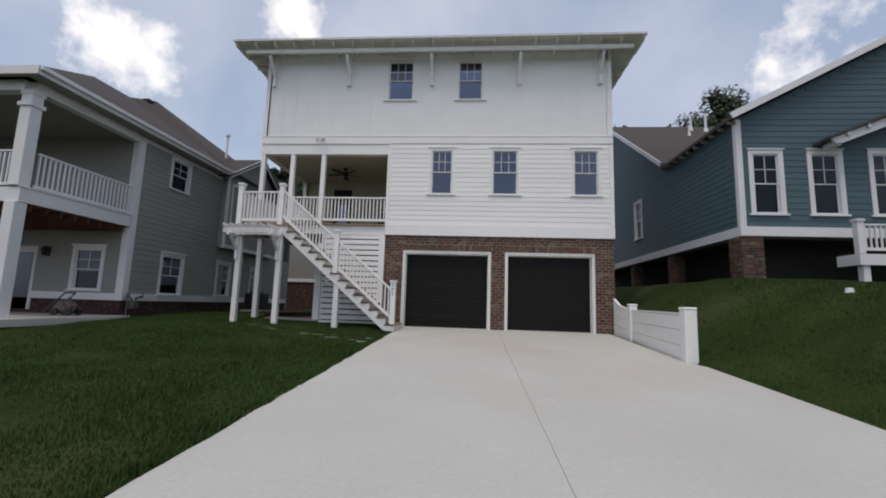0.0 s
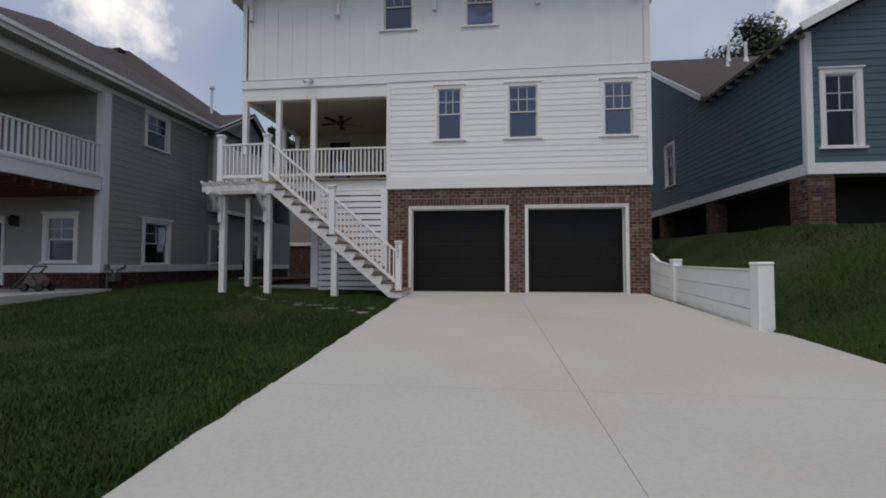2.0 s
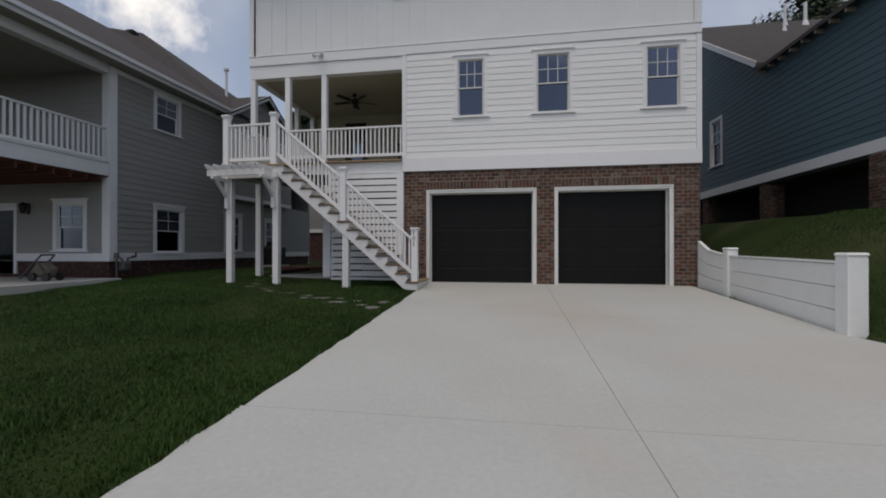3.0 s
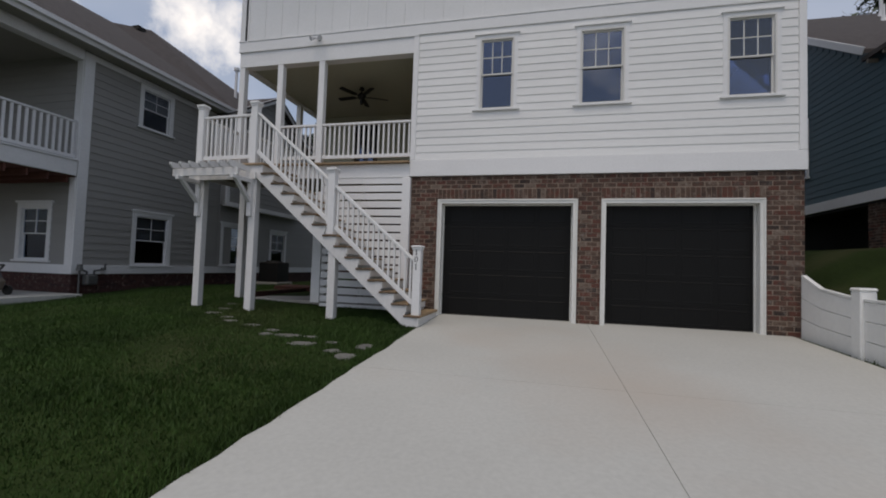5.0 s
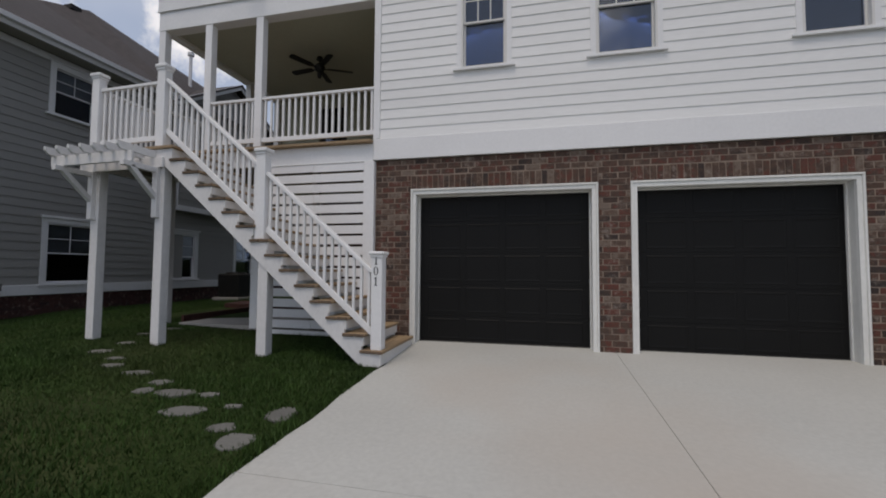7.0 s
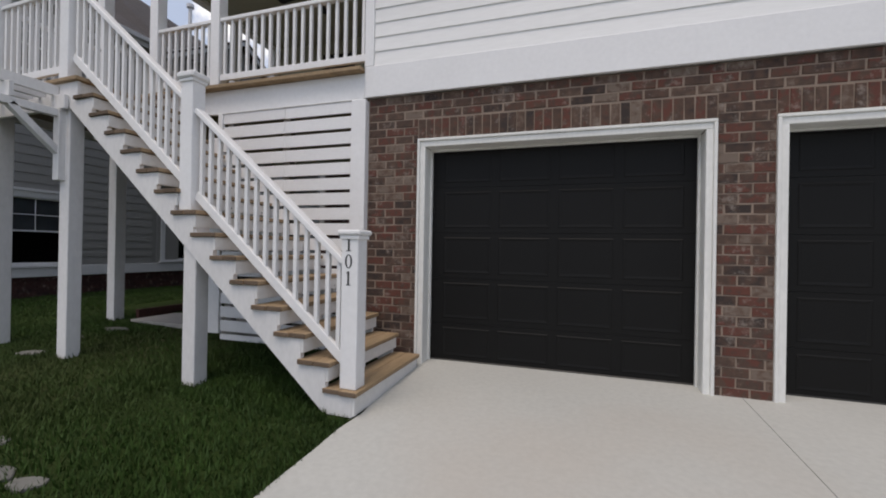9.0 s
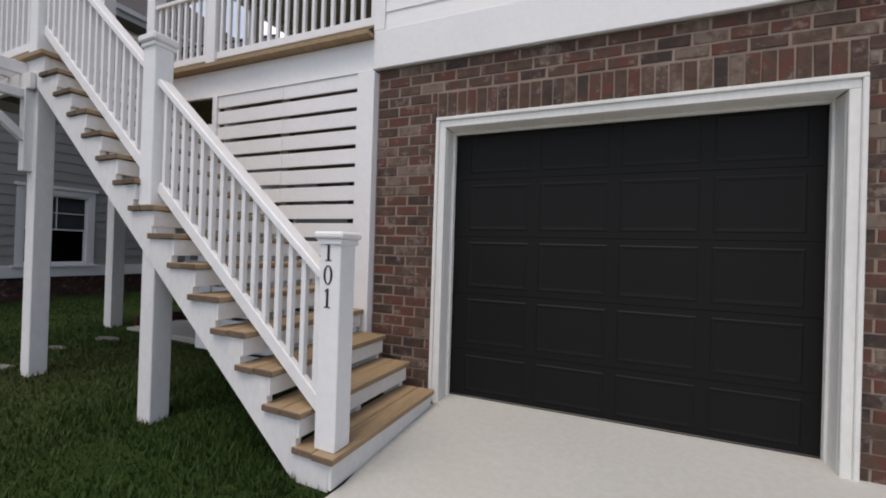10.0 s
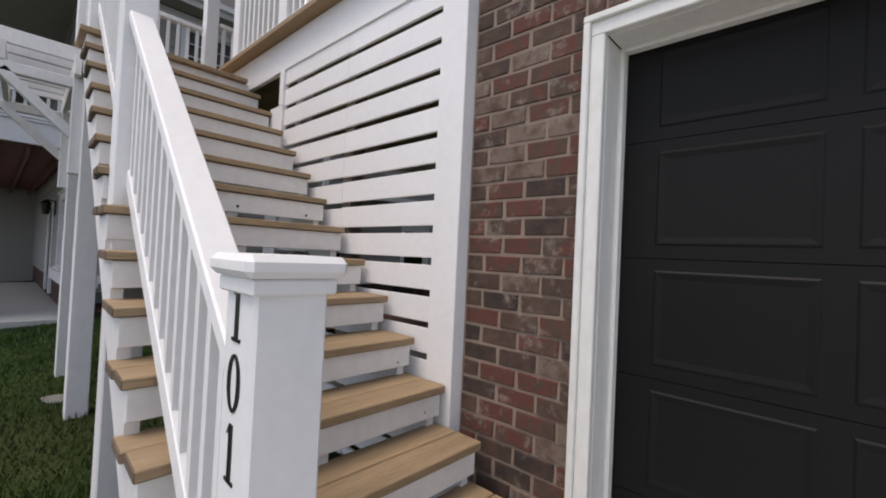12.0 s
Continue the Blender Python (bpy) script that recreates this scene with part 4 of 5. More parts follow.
for i in range(7):
    x = -6.77 + i * 0.215
    bm = bmesh.new()
    prism(bm, [(PGY - 0.13, 2.955), (PGY - 0.13, 3.005), (SY0 - 0.002, 3.005), (SY0 - 0.002, 2.902), (PGY - 0.08, 2.902)], lambda u, d, w: (d, u, w), x - 0.019, x + 0.019)
    part("slat", bm, OLD_WHITE, perg, bevel=0.003)
for x in (-6.63, -5.42):
    bx("bracket_leg", OLD_WHITE, perg, x - 0.045, x + 0.045, SY0 - 0.045, SY0 + 0.03, 2.06, 2.76)
    bx("bracket_arm", OLD_WHITE, perg, x - 0.035, x + 0.035, PGY - 0.1, SY0 - 0.045, 2.685, 2.758)
    bm = bmesh.new()
    beam(bm, (x, SY0 - 0.03, 2.34), (x, PGY + 0.02, 2.70), 0.06, 0.07, (1, 0, 0))
    part("knee_brace", bm, OLD_WHITE, perg)

for part_of in (stairs, landing, lrail, perg):
    out_of_line(part_of)

# slatted screen under the porch
screen = thing("slatted_screen", (-3.6, 11.7, 1.6), "white horizontal-slat screen under the porch", "screen")
SX0, SX1 = -4.53, -2.80
YS = HY - 0.03
bx("frame_rail", WHITE, screen, SX0 - 0.2, PX, YS - 0.012, YS + 0.028, 3.0, ZP - 0.315)
bx("frame_stile", WHITE, screen, SX1, PX + 0.036, YS - 0.022, HY + 0.06, 0.32, 2.998)
bx("frame_stile", WHITE, screen, SX0 - 0.2, SX0, YS - 0.022, YS + 0.028, 0.40, 2.72)
bx("frame_stile", WHITE, screen, SX0 - 0.06, SX0 + 0.0, YS - 0.021, YS + 0.028, 2.722, 2.998)
k = 17
h = 0.1632
for i in range(k):
    z = 3.007 - i * h
    for a, b in ((SX0 + 0.003, -3.656), (-3.653, SX1 - 0.003)):
        bm = bmesh.new()
        rr = random.Random(i * 3 + (a > -4))
        dz = rr.uniform(-0.003, 0.003)
        box(bm, a, b, YS, YS + 0.02, max(z - h + 0.036, 0.33) + dz, min(z + dz, 2.998))
        part("slat", bm, WHITE, screen, bevel=0.002)
bx("backing_post", GREYW, screen, -3.7, -3.6, YS + 0.03, YS + 0.12, 0.4, 2.98, "grey weathered backing post", 0)
under = setting("under_porch", "dark bare ground and walls under the porch")
bx("under_slab", CONCD, under, -6.35, PX, HY + 0.22, HY + 2.5, 0.33, 0.405, "pale concrete pad under the porch")
bx("timber_edging", MULCH, under, -6.44, -6.38, HY + 0.36, HY + 3.2, 0.3, 0.52, "dark stained timber edging board")
bx("rear_screen", OLD_WHITE, under, -4.6, -4.5, HY + 0.1, HY + 0.2, 0.4, 3.0)


# ---- grey house next door ----
lh = thing("house", (-14, 12, 0.4), "grey clapboard two-storey house with a corner porch and brown roof", "house")
trim_mat[0] = LHWHITE
LX, LY0, LY1 = -10.85, 8.3, 11.45
LB, LTOP = 1.08, 6.055
PLE, PLS = face_e(LX), face_s(LY1)
XW = -19.5
S_UP = (12.90, 13.76, 4.78, 5.83)
S_LO = (12.90, 13.90, 1.09, 2.42)
S_L2 = (15.99, 16.85, 1.13, 2.45)
S_L3 = (18.55, 19.45, 1.10, 2.42)
holes = [S_UP, S_LO]
bx("brick_base", REDBRICK, lh, XW, LX - 0.03, LY1 + 0.03, 22.5, 0.2, 0.88, "dark red brick base course")
wall("side_wall", PLE, LY1, 16.4, 0.86, LTOP, 0.15, GREY, holes, lh)
siding(PLE, LY1 + 0.2, 15.68, LB, LTOP, 0.178, GREY, lh, [(a - 0.09, b + 0.09, c - 0.04, d + 0.09) for a, b, c, d in holes])
bx("water_table", LHWHITE, lh, LX - 0.02, LX + 0.035, LY1 - 0.035, 22.4, 0.87, LB)
bx("corner_board", LHWHITE, lh, LX - 0.02, LX + 0.028, LY1 - 0.02, LY1 + 0.2, LB, LTOP)
bx("corner_board", LHWHITE, lh, LX - 0.2, LX - 0.021, LY1 - 0.028, LY1 - 0.001, 3.51, 5.98)
bx("corner_board", LHWHITE, lh, LX + 0.2, LX + 0.27, 15.78, 15.92, 3.15, LTOP + 0.1)
bx("frieze_board", LHWHITE, lh, LX + 0.001, LX + 0.024, LY1 + 0.2, 15.7, LTOP - 0.14, LTOP)
window(lh, PLE, *S_UP, 2, 2, LHWHITE, 0.09, 0.04, GLASS_N, blind=0.5, lift=0.03, cap=0.03)
window(lh, PLE, *S_LO, 2, 2, LHWHITE, 0.09, 0.04, GLASS_N, blind=0.5, lift=0.03, cap=0.05)
# lower and upper rear wall
wall("rear_side_wall", PLE, 15.8, 22.4, 0.86, 3.15, 0.15, GREY, [S_L2, S_L3], lh)
siding(PLE, 15.8, 22.4, LB, 3.15, 0.178, GREY, lh, [(a - 0.09, b + 0.09, c - 0.04, d + 0.09) for a, b, c, d in (S_L2, S_L3)])
for s in (S_L2, S_L3):
    window(lh, PLE, *s, 2, 2, LHWHITE, 0.09, 0.04, GLASS_N, blind=0.5, lift=0.03, cap=0.05)
PL2 = face_e(LX + 0.25)
S_U2 = (16.15, 16.85, 4.1, 5.8)
GA, GB, GZ, GP = 15.8, 20.2, 6.15, 7.45
GM = (GA + GB) / 2


def gable_span(z):
    if z <= GZ:
        return GA + 0.14, GB
    f = min(1.0, (z - GZ) / (GP - GZ))
    return GA + (GM - GA) * f, GB + (GM - GB) * f


bm = bmesh.new()
prism(bm, [(GA, 3.15), (GB, 3.15), (GB, GZ), (GM, GP), (GA, GZ)], lambda u, d, w: (LX + 0.25 - d, u, w), 0.002, 1.0)
part("cross_gable_wall", bm, GREY, lh)
siding(PL2, GA, GB, 3.25, GP - 0.05, 0.178, GREY, lh, [(S_U2[0] - 0.09, S_U2[1] + 0.09, S_U2[2] - 0.04, S_U2[3] + 0.09)], gable_span)
bx("belly_band", LHWHITE, lh, LX + 0.1, LX + 0.28, GA, GB, 3.1, 3.25)
w = window(lh, face_e(LX + 0.256), *S_U2, 2, 2, LHWHITE, 0.09, 0.04, GLASS_N, lift=0.03)
for s in ((GA - 0.35, GZ - 0.2, GM, GP + 0.02), (GB + 0.35, GZ - 0.2, GM, GP + 0.02)):
    bm = bmesh.new()
    beam(bm, (LX + 0.5, s[0], s[1] + 0.06), (LX + 0.5, s[2], s[3] + 0.06), 0.16, 0.04, (1, 0, 0))
    r = part("rake_board", bm, LHWHITE, lh)
bm = bmesh.new()
for sy, sz in ((GA - 0.38, GZ - 0.17), (GB + 0.38, GZ - 0.17)):
    v = [bm.verts.new(p) for p in ((LX + 0.55, sy, sz + 0.08), (LX + 0.55, GM, GP + 0.16), (LX - 5, GM, GP + 0.16), (LX - 5, sy, sz + 0.08))]
    u = [bm.verts.new(q.co - Vector((0, 0, 0.06))) for q in v]
    bm.faces.new(v)
    bm.faces.new(u[::-1])
    for i in range(4):
        bm.faces.new((v[i], u[i], u[(i + 1) % 4], v[(i + 1) % 4]))
part("cross_gable_roof", bm, SHINGLE, lh)
# roof
EX, EZ = LX + 0.42, 6.27
A, B, C = (-14.65, 13.25, 9.15), (-14.65, 14.9, 9.2), (-14.65, 16.3, 9.73)
bm = bmesh.new()
vs = {k2: bm.verts.new(p) for k2, p in {"e0": (EX, 7.9, EZ), "e1": (EX, 15.8, EZ), "a": A, "b": B, "c": C, "f": (XW, 7.9, EZ), "g": (XW, 23, EZ), "h": (EX, 22.8, EZ - 0.0)}.items()}
for f in (("e0", "b", "a"), ("e0", "e1", "b"), ("e1", "c", "b"), ("e0", "a", "f"), ("a", "b", "f"), ("b", "c", "g", "f"), ("e1", "h", "c"), ("h", "g", "c")):
    bm.faces.new([vs[q] for q in f])
part("roof", bm, SHINGLE, lh, "brown shingle hip roof")
bx("fascia", LHWHITE, lh, EX - 0.01, EX + 0.02, 7.88, 15.8, EZ - 0.21, EZ - 0.002)
bx("fascia", LHWHITE, lh, XW, EX + 0.02, 7.87, 7.9, EZ - 0.21, EZ - 0.002)
bx("gutter", LHWHITE, lh, EX + 0.02, EX + 0.11, 7.9, 15.75, EZ - 0.11, EZ - 0.01)
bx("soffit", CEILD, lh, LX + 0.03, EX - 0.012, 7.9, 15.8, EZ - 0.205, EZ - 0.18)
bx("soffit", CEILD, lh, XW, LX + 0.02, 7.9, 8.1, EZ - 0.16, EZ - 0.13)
bx("vent_cap", DARK, lh, -14.7, -14.4, 15.6, 15.9, 9.35, 9.5, "black roof vent cap")
bm = bmesh.new()
tube(bm, (-12.0, 17.6, 7.0), (-12.0, 17.6, 8.60), 0.05)
tube(bm, (-12.0, 17.6, 8.60), (-12.0, 17.6, 8.70), 0.10)
part("roof_pipe", bm, LHWHITE, lh, "pale roof vent pipe")
# porch
bx("porch_beam", LHWHITE, lh, LX - 0.25, LX, LY0 + 0.02, LY1 - 0.03, 5.84, 6.10)
bx("porch_beam", LHWHITE, lh, XW, LX - 0.25, LY0 - 0.1, LY0 + 0.15, 5.84, 6.10)
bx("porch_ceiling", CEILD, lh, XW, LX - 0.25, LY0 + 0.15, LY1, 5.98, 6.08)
wall("porch_back_wall", PLS, XW, LX, 3.3, 5.98, 0.15, GREY, (), lh)
siding(PLS, XW, LX - 0.2, 3.3, 5.98, 0.178, GREY, lh)
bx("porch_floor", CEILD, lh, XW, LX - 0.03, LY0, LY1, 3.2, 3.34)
bx("floor_fascia", LHWHITE, lh, LX - 0.03, LX + 0.02, LY0 - 0.05, LY1 - 0.04, 3.12, 3.46)
bx("floor_fascia", LHWHITE, lh, XW, LX - 0.03, LY0 - 0.05, LY0 - 0.001, 3.12, 3.46)
bx("fascia_cap", LHWHITE, lh, LX - 0.05, LX + 0.045, LY0 - 0.07, LY1 - 0.04, 3.462, 3.5)
bx("joist_ceiling", REDWOOD, lh, XW, LX - 0.05, LY0, LY1, 3.1, 3.19, "dark red-brown joisted ceiling")
for i in range(8):
    bx("joist", REDWOOD, lh, XW, LX - 0.06, LY0 + 0.3 + i * 0.38, LY0 + 0.34 + i * 0.38, 2.95, 3.099)
for z0, z1, nm in ((3.5, 5.84, "upper_column"), (0.38, 3.12, "lower_column")):
    c = bx(nm, LHWHITE, lh, LX - 0.28, LX, LY0 - 0.10, LY0 + 0.18, z0, z1, bevel=0.01)
    if z0 > 1:
        bx("column_collar", LHWHITE, c, LX - 0.32, LX + 0.04, LY0 - 0.14, LY0 + 0.22, 5.44, 5.54)
        bx("column_cap", LHWHITE, c, LX - 0.30, LX + 0.02, LY0 - 0.12, LY0 + 0.20, 5.74, 5.84)
grail = thing("porch_railing", (LX, 10, 3.5), "white railing round the grey house's upper porch", "railing")
railing("r", grail, (LX - 0.08, LY0 + 0.3), (LX - 0.08, LY1 - 0.04), (4.38, 4.38), (3.57, 3.57), LHWHITE, step=0.125, w=0.04)
railing("r", grail, (LX - 0.34, LY0 + 0.08), (XW + 3, LY0 + 0.08), (4.38, 4.38), (3.57, 3.57), LHWHITE, step=0.125, w=0.04)
# lower back wall under the porch
BW, BD = (-12.48, -11.61, 1.16, 2.42), (-14.70, -13.83, 0.52, 2.37)
wall("lower_back_wall", PLS, XW, LX, 0.86, 3.1, 0.15, GREY, [BW, (BD[0], BD[1], 0.86, BD[3])], lh)
siding(PLS, XW, LX - 0.2, LB, 3.1, 0.178, GREY, lh, [(BW[0] - 0.09, BW[1] + 0.09, BW[2] - 0.04, BW[3] + 0.09), (BD[0] - 0.09, BD[1] + 0.09, 0.4, BD[3] + 0.09)])
bx("water_table", LHWHITE, lh, BD[1] + 0.09, LX - 0.02, LY1 - 0.035, LY1 + 0.0, 0.87, LB)
bx("corner_board", LHWHITE, lh, LX - 0.2, LX - 0.021, LY1 - 0.028, LY1 - 0.001, LB, 3.1)
window(lh, PLS, *BW, 2, 2, LHWHITE, 0.09, 0.04, GLASS_N, blind=0.55, lift=0.03, cap=0.05)
bx("patio_door", LHWHITE, lh, BD[0], BD[1], LY1 + 0.03, LY1 + 0.08, BD[2], BD[3], "white half-glazed patio door")
bx("door_glass", GLASS_N, lh, BD[0] + 0.22, BD[1] - 0.08, LY1 + 0.022, LY1 + 0.028, 0.9, BD[3] - 0.12, "dark glass of the patio door", 0)
# Black sheet stands in for the dimness behind the patio door's pane.
bx("door_backing", DARK, lh, BD[0] + 0.2, BD[1] - 0.06, LY1 + 0.029, LY1 + 0.0295, 0.88, BD[3] - 0.1, bevel=0)
for (a, b, c, d) in pieces(BD[0] - 0.09, BD[1] + 0.09, BD[2], BD[3] + 0.09, [BD]):
    bx("door_casing", LHWHITE, lh, a, b, LY1 - 0.03, LY1 + 0.02, c, d)
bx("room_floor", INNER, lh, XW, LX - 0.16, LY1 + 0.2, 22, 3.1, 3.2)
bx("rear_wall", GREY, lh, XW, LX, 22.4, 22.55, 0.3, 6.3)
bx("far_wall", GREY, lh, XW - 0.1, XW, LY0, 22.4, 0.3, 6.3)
# Near-black walls added close behind the windows in place of room shade.
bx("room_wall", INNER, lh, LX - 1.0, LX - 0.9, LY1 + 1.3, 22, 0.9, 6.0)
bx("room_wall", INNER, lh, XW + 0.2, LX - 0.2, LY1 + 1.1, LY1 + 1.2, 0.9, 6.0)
patio = bx("patio_slab", CONC, None, -18, LX + 0.35, 7.6, LY1 + 0.02, 0.25, 0.43)
tagged(patio, label="pale concrete patio under the grey house's porch", kind="structure")

# bricks of the grey base, one skin
bm = bmesh.new()
rr = random.Random(5)
for c in range(9):
    z = 0.44 + c * 0.068
    if z > 0.84:
        break
    y = LY1 + (0.0 if c % 2 else 0.1)
    while y < 20:
        if y + 0.19 < 22:
            o = rr.uniform(0, 0.004)
            box(bm, LX - 0.03, LX - 0.018 + o, y, y + 0.19, z, z + 0.057)
        y += 0.2
    x = LX - 0.05 - (0.1 if c % 2 else 0)
    while x > -13.6:
        box(bm, x - 0.19, x, LY1 + 0.018 - rr.uniform(0, 0.004), LY1 + 0.03, z, z + 0.057)
        x -= 0.2
part("brick_facing", bm, REDBRICK, lh, kind="stuff")

# wall lantern, meter, folded mower-like stand, air conditioners
lt = thing("wall_lantern", (-13.35, LY1 - 0.03, 2.3), "dark iron wall lantern beside the patio door", "lamp")
bx("back_plate", IRON, lt, -13.42, -13.30, LY1 - 0.035, LY1 - 0.016, 2.15, 2.45)
bm = bmesh.new()
tube(bm, (-13.36, LY1 - 0.16, 2.16), (-13.36, LY1 - 0.16, 2.38), 0.05, 0.085, 8)
tube(bm, (-13.36, LY1 - 0.16, 2.38), (-13.36, LY1 - 0.16, 2.46), 0.1, 0.02, 8)
part("lantern_body", bm, IRON, lt)
bm = bmesh.new()
tube(bm, (-13.36, LY1 - 0.03, 2.42), (-13.36, LY1 - 0.15, 2.46), 0.012)
part("arm", bm, IRON, lt)

MY, MXX = 11.75, LX + 0.16
mt = thing("gas_meter", (MXX, MY, 0.5), "grey gas meter with bent pipes beside the grey house", "gas meter")
bm = bmesh.new()
box(bm, MXX - 0.09, MXX + 0.09, MY - 0.13, MY + 0.13, 0.62, 0.86)
part("meter_body", bm, GALV, mt, bevel=0.03)
bm = bmesh.new()
tube(bm, (MXX, MY - 0.24, 0.42), (MXX, MY - 0.24, 1.02), 0.022)
tube(bm, (MXX, MY - 0.24, 1.0), (MXX, MY - 0.08, 0.92), 0.022)
tube(bm, (MXX, MY - 0.08, 0.94), (MXX, MY - 0.08, 0.84), 0.022)
part("inlet_pipe", bm, GALV, mt)
bm = bmesh.new()
tube(bm, (MXX, MY + 0.08, 0.84), (MXX, MY + 0.08, 0.95), 0.022)
tube(bm, (MXX, MY + 0.08, 0.95), (MXX, MY + 0.32, 0.98), 0.022)
tube(bm, (MXX, MY + 0.32, 0.98), (MXX, MY + 0.34, 1.12), 0.022)
tube(bm, (MXX, MY + 0.34, 1.0), (MXX - 0.15, MY + 0.34, 1.0), 0.022)
part("outlet_pipe", bm, GALV, mt)
bm = bmesh.new()
tube(bm, (MXX, MY - 0.24, 0.95), (MXX, MY - 0.24, 1.1), 0.07, 0.05, 14)
part("regulator", bm, GALV, mt)

SX, SYY = -11.55, 10.25
st = thing("garden_stroller", (SX, SYY, 0.43), "folded dark canvas garden cart on small wheels standing on the patio", "cart")
for i, (a, b) in enumerate((((-0.45, 0, 0.06), (0.15, 0, 0.62)), ((-0.45, 0.3, 0.06), (0.15, 0.3, 0.62)), ((0.3, 0, 0.08), (0.0, 0.0, 0.5)), ((0.3, 0.3, 0.08), (0.0, 0.3, 0.5)), ((0.15, 0, 0.62), (0.15, 0.3, 0.62)))):
    bm = bmesh.new()
    tube(bm, Vector((SX, SYY, 0.43)) + Vector(a), Vector((SX, SYY, 0.43)) + Vector(b), 0.02)
    part("frame_tube", bm, GALV, st)
for a, b in ((0.3, 0.0), (0.3, 0.3), (-0.1, 0.0), (-0.1, 0.3)):
    bm = bmesh.new()
    tube(bm, (SX + a, SYY + b - 0.03, 0.53), (SX + a, SYY + b + 0.03, 0.53), 0.1, k=16)
    part("wheel", bm, BLACK, st)
bm = bmesh.new()
prism(bm, [(-0.3, 0.12), (0.25, 0.1), (0.32, 0.3), (0.05, 0.45), (-0.1, 0.38)], lambda u, d, w: (SX + u, SYY + d, 0.43 + w), 0.03, 0.27)
part("canvas_body", bm, TAN, st, bevel=0.03)


def condenser(x, y):
    c = thing("air_conditioner", (x, y, 0.45), "dark grey outdoor air-conditioning unit beside the wall", "air conditioner")
    bx("base_pad", CONCD, c, x - 0.45, x + 0.45, y - 0.45, y + 0.45, 0.38, 0.5)
    bx("cabinet", DARK, c, x - 0.36, x + 0.36, y - 0.36, y + 0.36, 0.505, 1.2, bevel=0.03)
    for i in range(14):
        z = 0.56 + i * 0.044
        bm = bmesh.new()
        for s in (-1, 1):
            box(bm, x - 0.34, x + 0.34, y + s * 0.362, y + s * 0.368, z, z + 0.018)
            box(bm, x + s * 0.362, x + s * 0.368, y - 0.34, y + 0.34, z, z + 0.018)
        part("louvre", bm, IRON, c)
    bm = bmesh.new()
    tube(bm, (x, y, 1.2), (x, y, 1.25), 0.3, 0.28, 20)
    part("fan_grille", bm, IRON, c)
    return c


condenser(-9.3, 17.0)

def settle(things):
    """Move the grey house and what stands by it to where they stand on the plot."""
    for t in things:
        for ob in [t, *t.children_recursive]:
            if ob.type == "MESH":
                for v in ob.data.vertices:
                    v.co = (v.co.x + 0.52, v.co.y - 0.39, 0.917 + 0.985 * (v.co.z - 1))


settle([lh, grail, patio, lt, mt, st])

# ---- blue house ----
bh = thing("house", (10, 15, 1.8), "slate-blue clapboard house raised on brick piers with brown roof", "house")
RX, RY0, RZ = 7.09, 10.72, 3.0
trim_mat[0] = LHWHITE
PR, PRW = face_s(RY0), face_w(RX)
RE = 6.2
wins = [(7.46, 8.14, 3.60, 5.25), (8.94, 9.63, 3.60, 5.25), (10.45, 11.14, 3.60, 5.25)]
XR = 15.5
XM = 11.95
ZPK = RE + (XM - RX) * 0.53


def front_span(z):
    if z <= RE:
        return RX + 0.13, XR
    f = min(1.0, (z - RE) / (ZPK - RE))
    return RX + (XM - RX) * f, max(XM, XR + (XM - XR) * f)


bm = bmesh.new()
for a, b, c, d in pieces(RX, XR, 3.0, RE, [tuple(w) for w in wins]):
    fbox(bm, PR, a, b, 0, -0.15, c, d)
prism(bm, [(RX, RE), (XR + 0.9, RE), (XM, ZPK)], lambda u, d, w: (u, RY0 + d, w), 0, 0.15)
part("front_wall", bm, BLUE, bh)
siding(PR, RX, XR, 3.25, ZPK - 0.1, 0.165, BLUE, bh, [(a - 0.1, b + 0.1, c - 0.05, d + 0.1) for a, b, c, d in wins], front_span, proud=0.011)
for wv in wins:
    window(bh, PR, *wv, 2, 2, LHWHITE, 0.10, 0.05, GLASS_N, lift=0.035, cap=0.03)
bx("corner_board", LHWHITE, bh, RX - 0.025, RX + 0.13, RY0 - 0.03, RY0 + 0.0, 3.25, RE - 0.0)
bx("corner_board", LHWHITE, bh, RX - 0.03, RX, RY0 + 0.0, RY0 + 0.1, 3.25, RE + 0.0)
bx("skirt_board", LHWHITE, bh, RX - 0.03, XR, RY0 - 0.035, RY0 + 0.0, 3.0, 3.25)
bx("skirt_board", LHWHITE, bh, RX - 0.03, RX + 0.0, RY0, 26, 3.0, 3.25)
SWIN = (17.33, 18.03, 4.03, 5.6)
RG0, RG1, RGZ = 15.15, 27.0, 6.45
RGP = 10.35
wall("side_wall", PRW, RY0 + 0.001, RG1, 3.0, RE + 0.1, 0.15, BLUE, [SWIN], bh)
bm = bmesh.new()
RGM = (RG0 + RG1) / 2
prism(bm, [(RG0 - 0.6, RE + 0.1), (RG1, RE + 0.1), (RG1, RGZ), (RGM, RGP), (RG0, RGZ)], lambda u, d, w: (RX + d, u, w), 0.0, 0.15)
part("cross_gable_wall", bm, BLUE, bh)


def side_span(z):
    if z <= RE + 0.1:
        return RY0 + 0.1, RG1
    f = min(1.0, max(0, (z - RGZ) / (RGP - RGZ)))
    return RG0 + (RGM - RG0) * f, RG1 + (RGM - RG1) * f


siding(PRW, RY0, RG1, 3.25, RGP - 0.1, 0.165, BLUE, bh, [(SWIN[0] - 0.1, SWIN[1] + 0.1, SWIN[2] - 0.05, SWIN[3] + 0.1)], side_span, proud=0.010)
